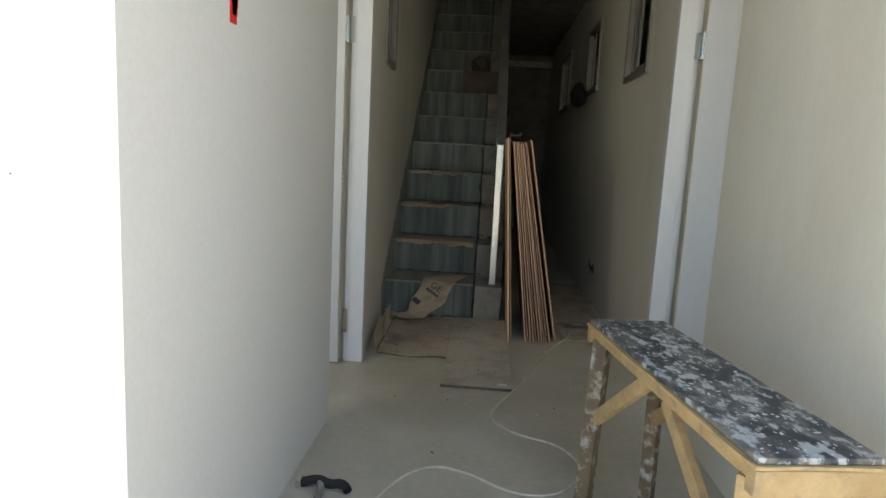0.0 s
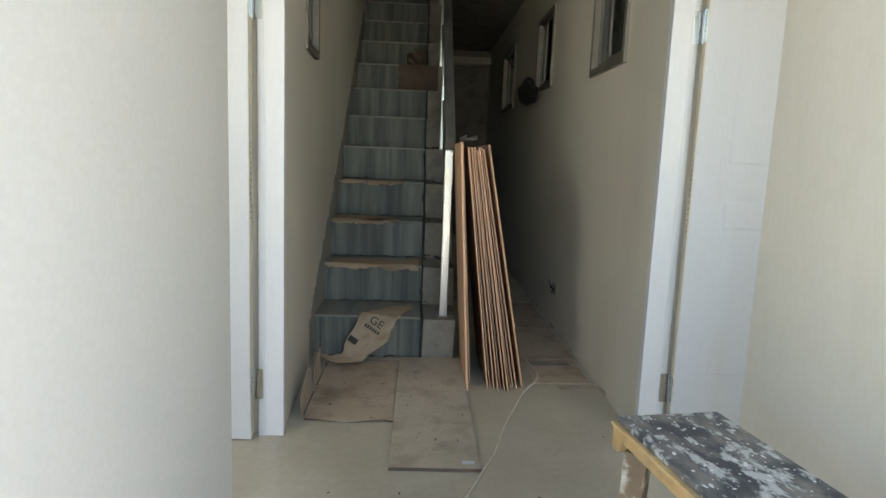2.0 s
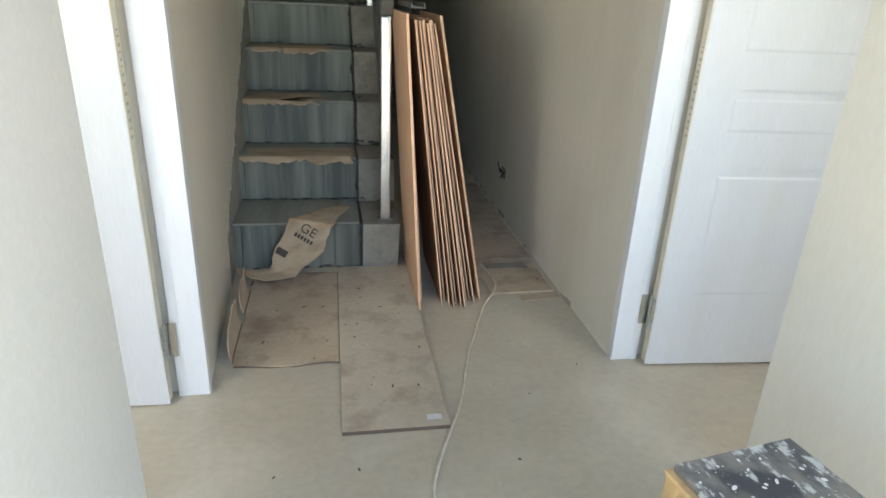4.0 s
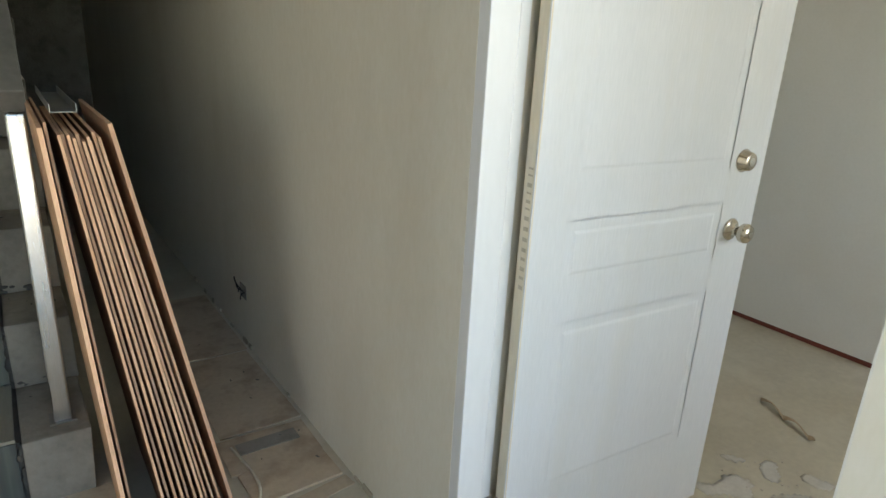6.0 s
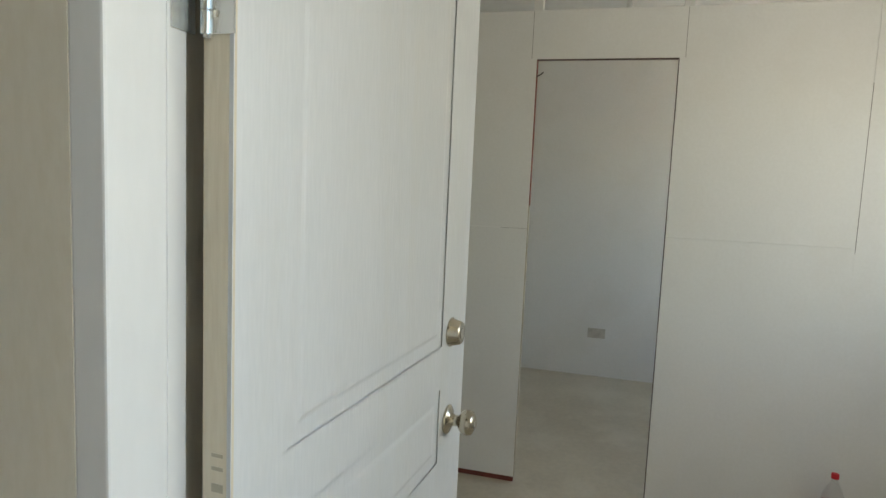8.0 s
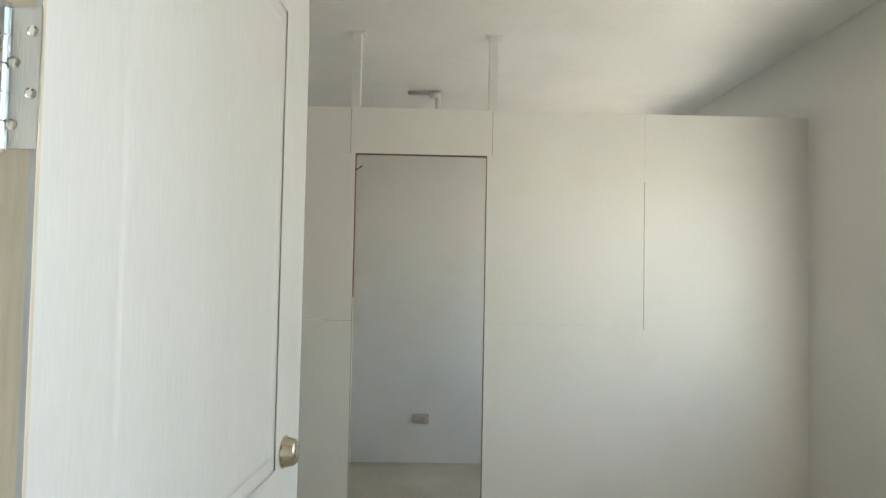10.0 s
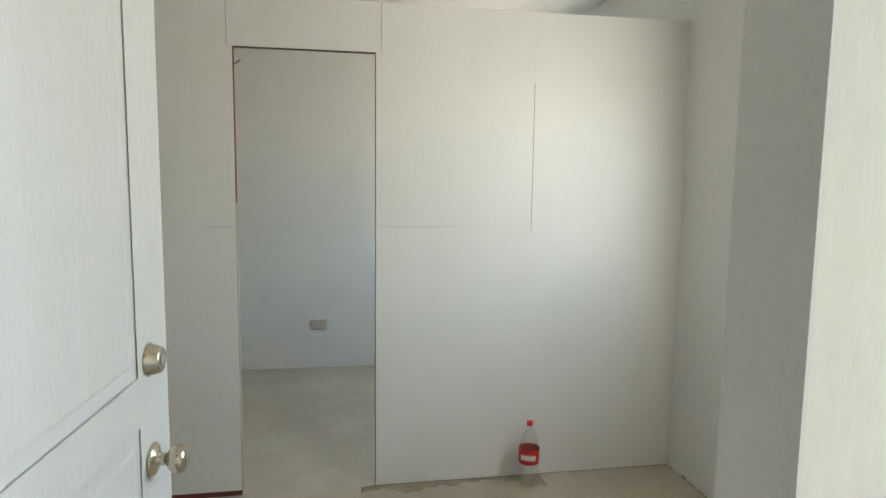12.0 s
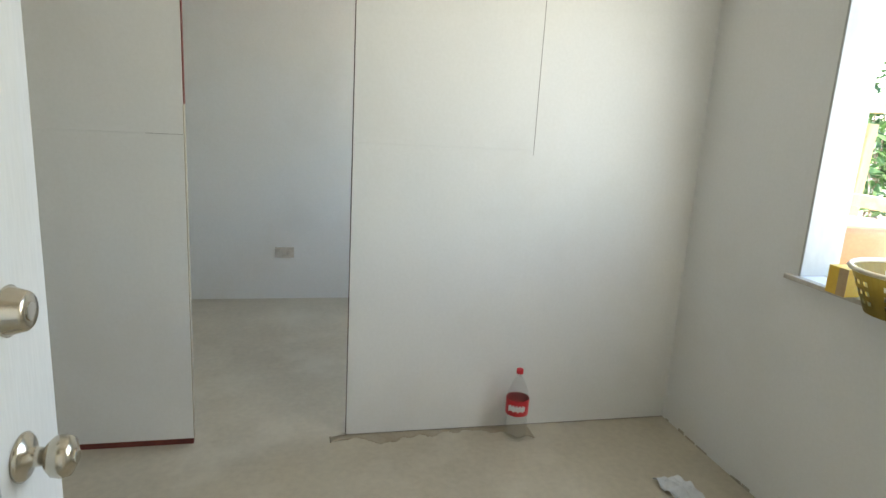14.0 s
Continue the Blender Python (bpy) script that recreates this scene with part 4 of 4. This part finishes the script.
solid("plaster_dust", sheet(0, 0, 1, 1, 0.001, 40, 40, lambda u, v: (1.95 + 0.5 * u, 4.0 + 0.5 * v, 0.0012 + 0.004 * max(0, noise.noise((u * 6, v * 6, 3)))), lambda u, v: noise.noise((u * 5, v * 5, 8)) > -0.05 + 1.6 * ((u - 0.5) ** 2 + (v - 0.5) ** 2)), M_DUST, "patch of white plaster dust on the room floor", "dust", kind="stuff", smooth=True)

# ---- window of the room: frame, sill, basket, yard outside ----
wi = thing("window_5", (2.3, 2.15, 0.95), "open window of the room without its glass", "window", kind="structure")
# darker than the wall's white: less light on this side is put in its colour
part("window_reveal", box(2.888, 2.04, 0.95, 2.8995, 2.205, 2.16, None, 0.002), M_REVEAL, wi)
part("window_sill", box(1.70, 2.02, 0.931, 2.945, 2.228, 0.949, None, 0.003), M_CRUMB, wi, "grey cement sill slab")
bk = thing("plastic_basket", (2.42, 2.24, 0.95), "round olive plastic basket with holes on the sill", "basket")
bm = bmesh.new()
SEG, RW = 56, 9
ring = [[bm.verts.new((2.42 + (0.115 + 0.055 * j / RW) * math.cos(2 * math.pi * i / SEG), 2.24 + (0.115 + 0.055 * j / RW) * math.sin(2 * math.pi * i / SEG), 0.951 + 0.135 * j / RW)) for i in range(SEG)] for j in range(RW + 1)]
for j in range(RW):
    for i in range(SEG):
        if not (j in (2, 4, 6) and i % 2 == 0 and i % 8 != 6):
            bm.faces.new((ring[j][i], ring[j][(i + 1) % SEG], ring[j + 1][(i + 1) % SEG], ring[j + 1][i]))
bm.faces.new(ring[0][::-1])
bmesh.ops.solidify(bm, geom=bm.faces[:], thickness=0.0025)
part("basket_wall", bm, M_BASKET, bk)
bm = bmesh.new()
SEGT = 56
rr = [[bm.verts.new((2.42 + (0.172 + 0.009 * math.cos(a)) * math.cos(2 * math.pi * i / SEGT), 2.24 + (0.172 + 0.009 * math.cos(a)) * math.sin(2 * math.pi * i / SEGT), 1.088 + 0.008 * math.sin(a))) for a in (0, 1.26, 2.51, 3.77, 5.03)] for i in range(SEGT)]
for i in range(SEGT):
    for j in range(5):
        bm.faces.new((rr[i][j], rr[(i + 1) % SEGT][j], rr[(i + 1) % SEGT][(j + 1) % 5], rr[i][(j + 1) % 5]))
part("rim", bm, M_RIM, bk, "pale rolled rim", smooth=True)
bm = bmesh.new()
bmesh.ops.create_icosphere(bm, subdivisions=3, radius=0.09)
for v in bm.verts:
    v.co *= 1 + 0.5 * noise.noise(v.co * 16)
    v.co.z *= 0.7
bm.transform(Matrix.Translation((2.42, 2.24, 1.03)))
solid("plastic_bag", bm, M_PAPER, "crumpled white plastic bag in the basket", "bag")
cx = thing("small_carton", (2.665, 2.22, 0.95), "small yellow printed carton on the sill", "carton")
part("carton", box(2.625, 2.17, 0.950, 2.705, 2.27, 1.045, None, 0.002), M_YELLOW, cx)
part("carton_side", box(2.623, 2.2705, 0.952, 2.66, 2.2715, 1.044), M_KRAFT, cx)

solid("block_wall", box(-2, -4.2, -0.21, 9, -4.0, 1.3), M_OUTWALL, "weathered low block wall across the yard", "wall", kind="structure")
fr = thing("lumber_frame", (4.3, 0.5, 0), "rough lumber frame standing in the yard", "frame")
for a, b, w, d in [((4.40, 0.52, -0.004), (4.36, 0.5, 1.55), 0.16, 0.07), ((5.6, 0.45, -0.004), (5.6, 0.45, 1.9), 0.09, 0.07), ((3.0, 0.5, 1.67), (5.9, 0.4, 1.67), 0.05, 0.10), ((3.0, 0.62, 1.08), (5.9, 0.52, 1.06), 0.05, 0.08)]:
    part("lumber", beam(a, b, w, d), M_WOOD, fr)
solid("clay_pot", lathe([(0.12, 0), (0.13, 0.0), (0.19, 0.28), (0.21, 0.29), (0.21, 0.34), (0.185, 0.34), (0.17, 0.29), (0.02, 0.28)], None, 28, Matrix.Translation((3.66, 1.2, 0.70))), M_CLAY, "terracotta pot on a stand in the yard", "pot", smooth=True)
st = thing("pot_stand", (3.66, 1.2, -0.004), "rough wooden stand for the pot", "stand")
part("stand_top", box(3.3, 0.95, 0.665, 4.1, 1.45, 0.70, None, 0.005), M_WOOD, st)
for x in (3.35, 4.05):
    for y in (1.0, 1.4):
        part("leg", box(x - 0.03, y - 0.03, -0.004, x + 0.03, y + 0.03, 0.665, None, 0.004), M_WOOD, st)


def shrub(x, y, z, n, rad, hgt, seed):
    random.seed(seed)
    s = thing("shrub", (x, y, z), "leafy green shrub in the yard", "shrub", "shrubs in the yard")
    tr = bmesh.new()
    for k in range(6):
        a = random.uniform(0, 6.28)
        rod((x, y, z - 0.02), (x + rad * 0.5 * math.cos(a), y + rad * 0.5 * math.sin(a), z + hgt * random.uniform(0.5, 0.9)), 0.025, tr, 7, 0.008)
    part("stem", tr, M_OLDWOOD, s)
    lf = bmesh.new()
    for k in range(n):
        p = Vector((random.gauss(0, 1), random.gauss(0, 1), random.gauss(0, 1))).normalized() * random.random() ** 0.5
        p = Vector((x + p.x * rad, y + p.y * rad, z + hgt * 0.62 + p.z * hgt * 0.45))
        m = Matrix.Translation(p) @ Euler((random.uniform(-1, 1), random.uniform(-1, 1), random.uniform(0, 6.28))).to_matrix().to_4x4()
        q = random.uniform(0.05, 0.10)
        vs = [lf.verts.new(m @ Vector(c)) for c in ((0, -q, 0), (q * 0.45, 0, 0.012), (0, q, 0), (-q * 0.45, 0, 0.012))]
        lf.faces.new(vs)
    part("crown", lf, M_LEAF, s)


for i, (x, y) in enumerate([(6.7, -2.4), (7.7, -3.0), (8.6, -2.6)]):
    shrub(x, y, -0.21, 700, 0.55, 2.2 + 0.3 * (i % 2), 30 + i)

# ---- metal channel on the plywood, chips along the wall foot ----
ch = thing("metal_channel", (0.22, 5.2, 1.285), "short grey steel channel lying on the plywood tops", "channel")
for x0, x1, z0, z1 in [(0.180, 0.235, 1.287, 1.289), (0.180, 0.182, 1.289, 1.307), (0.233, 0.235, 1.289, 1.307)]:
    part("flange", box(x0, 5.10, z0, x1, 5.62, z1), M_DUSTSTEEL, ch)
bm = bmesh.new()
random.seed(41)
for k in range(11):
    y = random.uniform(4.6, 7.5)
    own = box(0.943, y, 0.0, 0.951, y + random.uniform(0.015, 0.07), random.uniform(0.006, 0.028), None)
    joined(bm, own)
solid("wall_foot_chips", bm, M_PLASTER, "broken plaster patches along the foot of the wall", "chips", kind="stuff")
bm = bmesh.new()
for k in range(22):
    x = random.uniform(1.2, 3.6)
    own = box(x, 2.198, 0.0, x + random.uniform(0.02, 0.08), 2.204, random.uniform(0.004, 0.014), None)
    joined(bm, own)
solid("room_foot_chips", bm, M_PLASTER, "rough plaster edge along the foot of the room wall", "chips", kind="stuff")
nail = thing("bent_nail", (PX, 4.44, 2.09), "thin bent wire stub on the partition opening", "nail")
part("wire", tube([(PX, 4.48, 2.08), (PX - 0.005, 4.46, 2.088), (PX - 0.01, 4.445, 2.10)], 0.003), M_DARK, nail)

# ---- skimmed door reveal, sticker, dark debris ----
solid("trim_reveal", box(0.95, 3.6801, 0, 1.05, 3.6831, 2.27), M_WHITEWALL, "white skimmed end of the wall at the door opening", "trim", kind="structure")
solid("paper_sticker", box(0.155, 4.185, 0.0162, 0.205, 4.212, 0.0168), M_PAPER, "small white paper sticker on the plank", "sticker")
bm = bmesh.new()
random.seed(52)
spots = [(random.uniform(-0.5, 0.2), random.uniform(4.6, 5.4), 0.012) for k in range(34)] + [(random.uniform(-0.12, 0.22), random.uniform(4.2, 5.4), 0.017) for k in range(22)] + [(random.uniform(0.6, 0.9), random.uniform(5.1, 6.4), 0.012) for k in range(14)] + [(random.uniform(-0.4, 0.8), random.uniform(3.3, 4.6), 0.001) for k in range(8)]
for k in range(34):
    i = random.randrange(0, 7)
    spots.append((random.choice((random.uniform(-0.62, -0.03), random.uniform(0.01, 0.17))), NOSE[i][0] + random.uniform(0.05, 0.28), NOSE[i][1] + 0.002))
for x, y, z in spots:
    q = random.uniform(0.002, 0.0065)
    bmesh.ops.create_icosphere(bm, subdivisions=1, radius=q, matrix=Matrix.Translation((x, y, z + q * 0.25)) @ Matrix.Rotation(random.uniform(0, 3), 4, "Z") @ Matrix.Diagonal((random.uniform(0.6, 2.2), 0.7, 0.4, 1)))
solid("dark_debris", bm, M_DARKCEM, "dark crumbs of mortar and splinters lying about", "debris", kind="stuff")
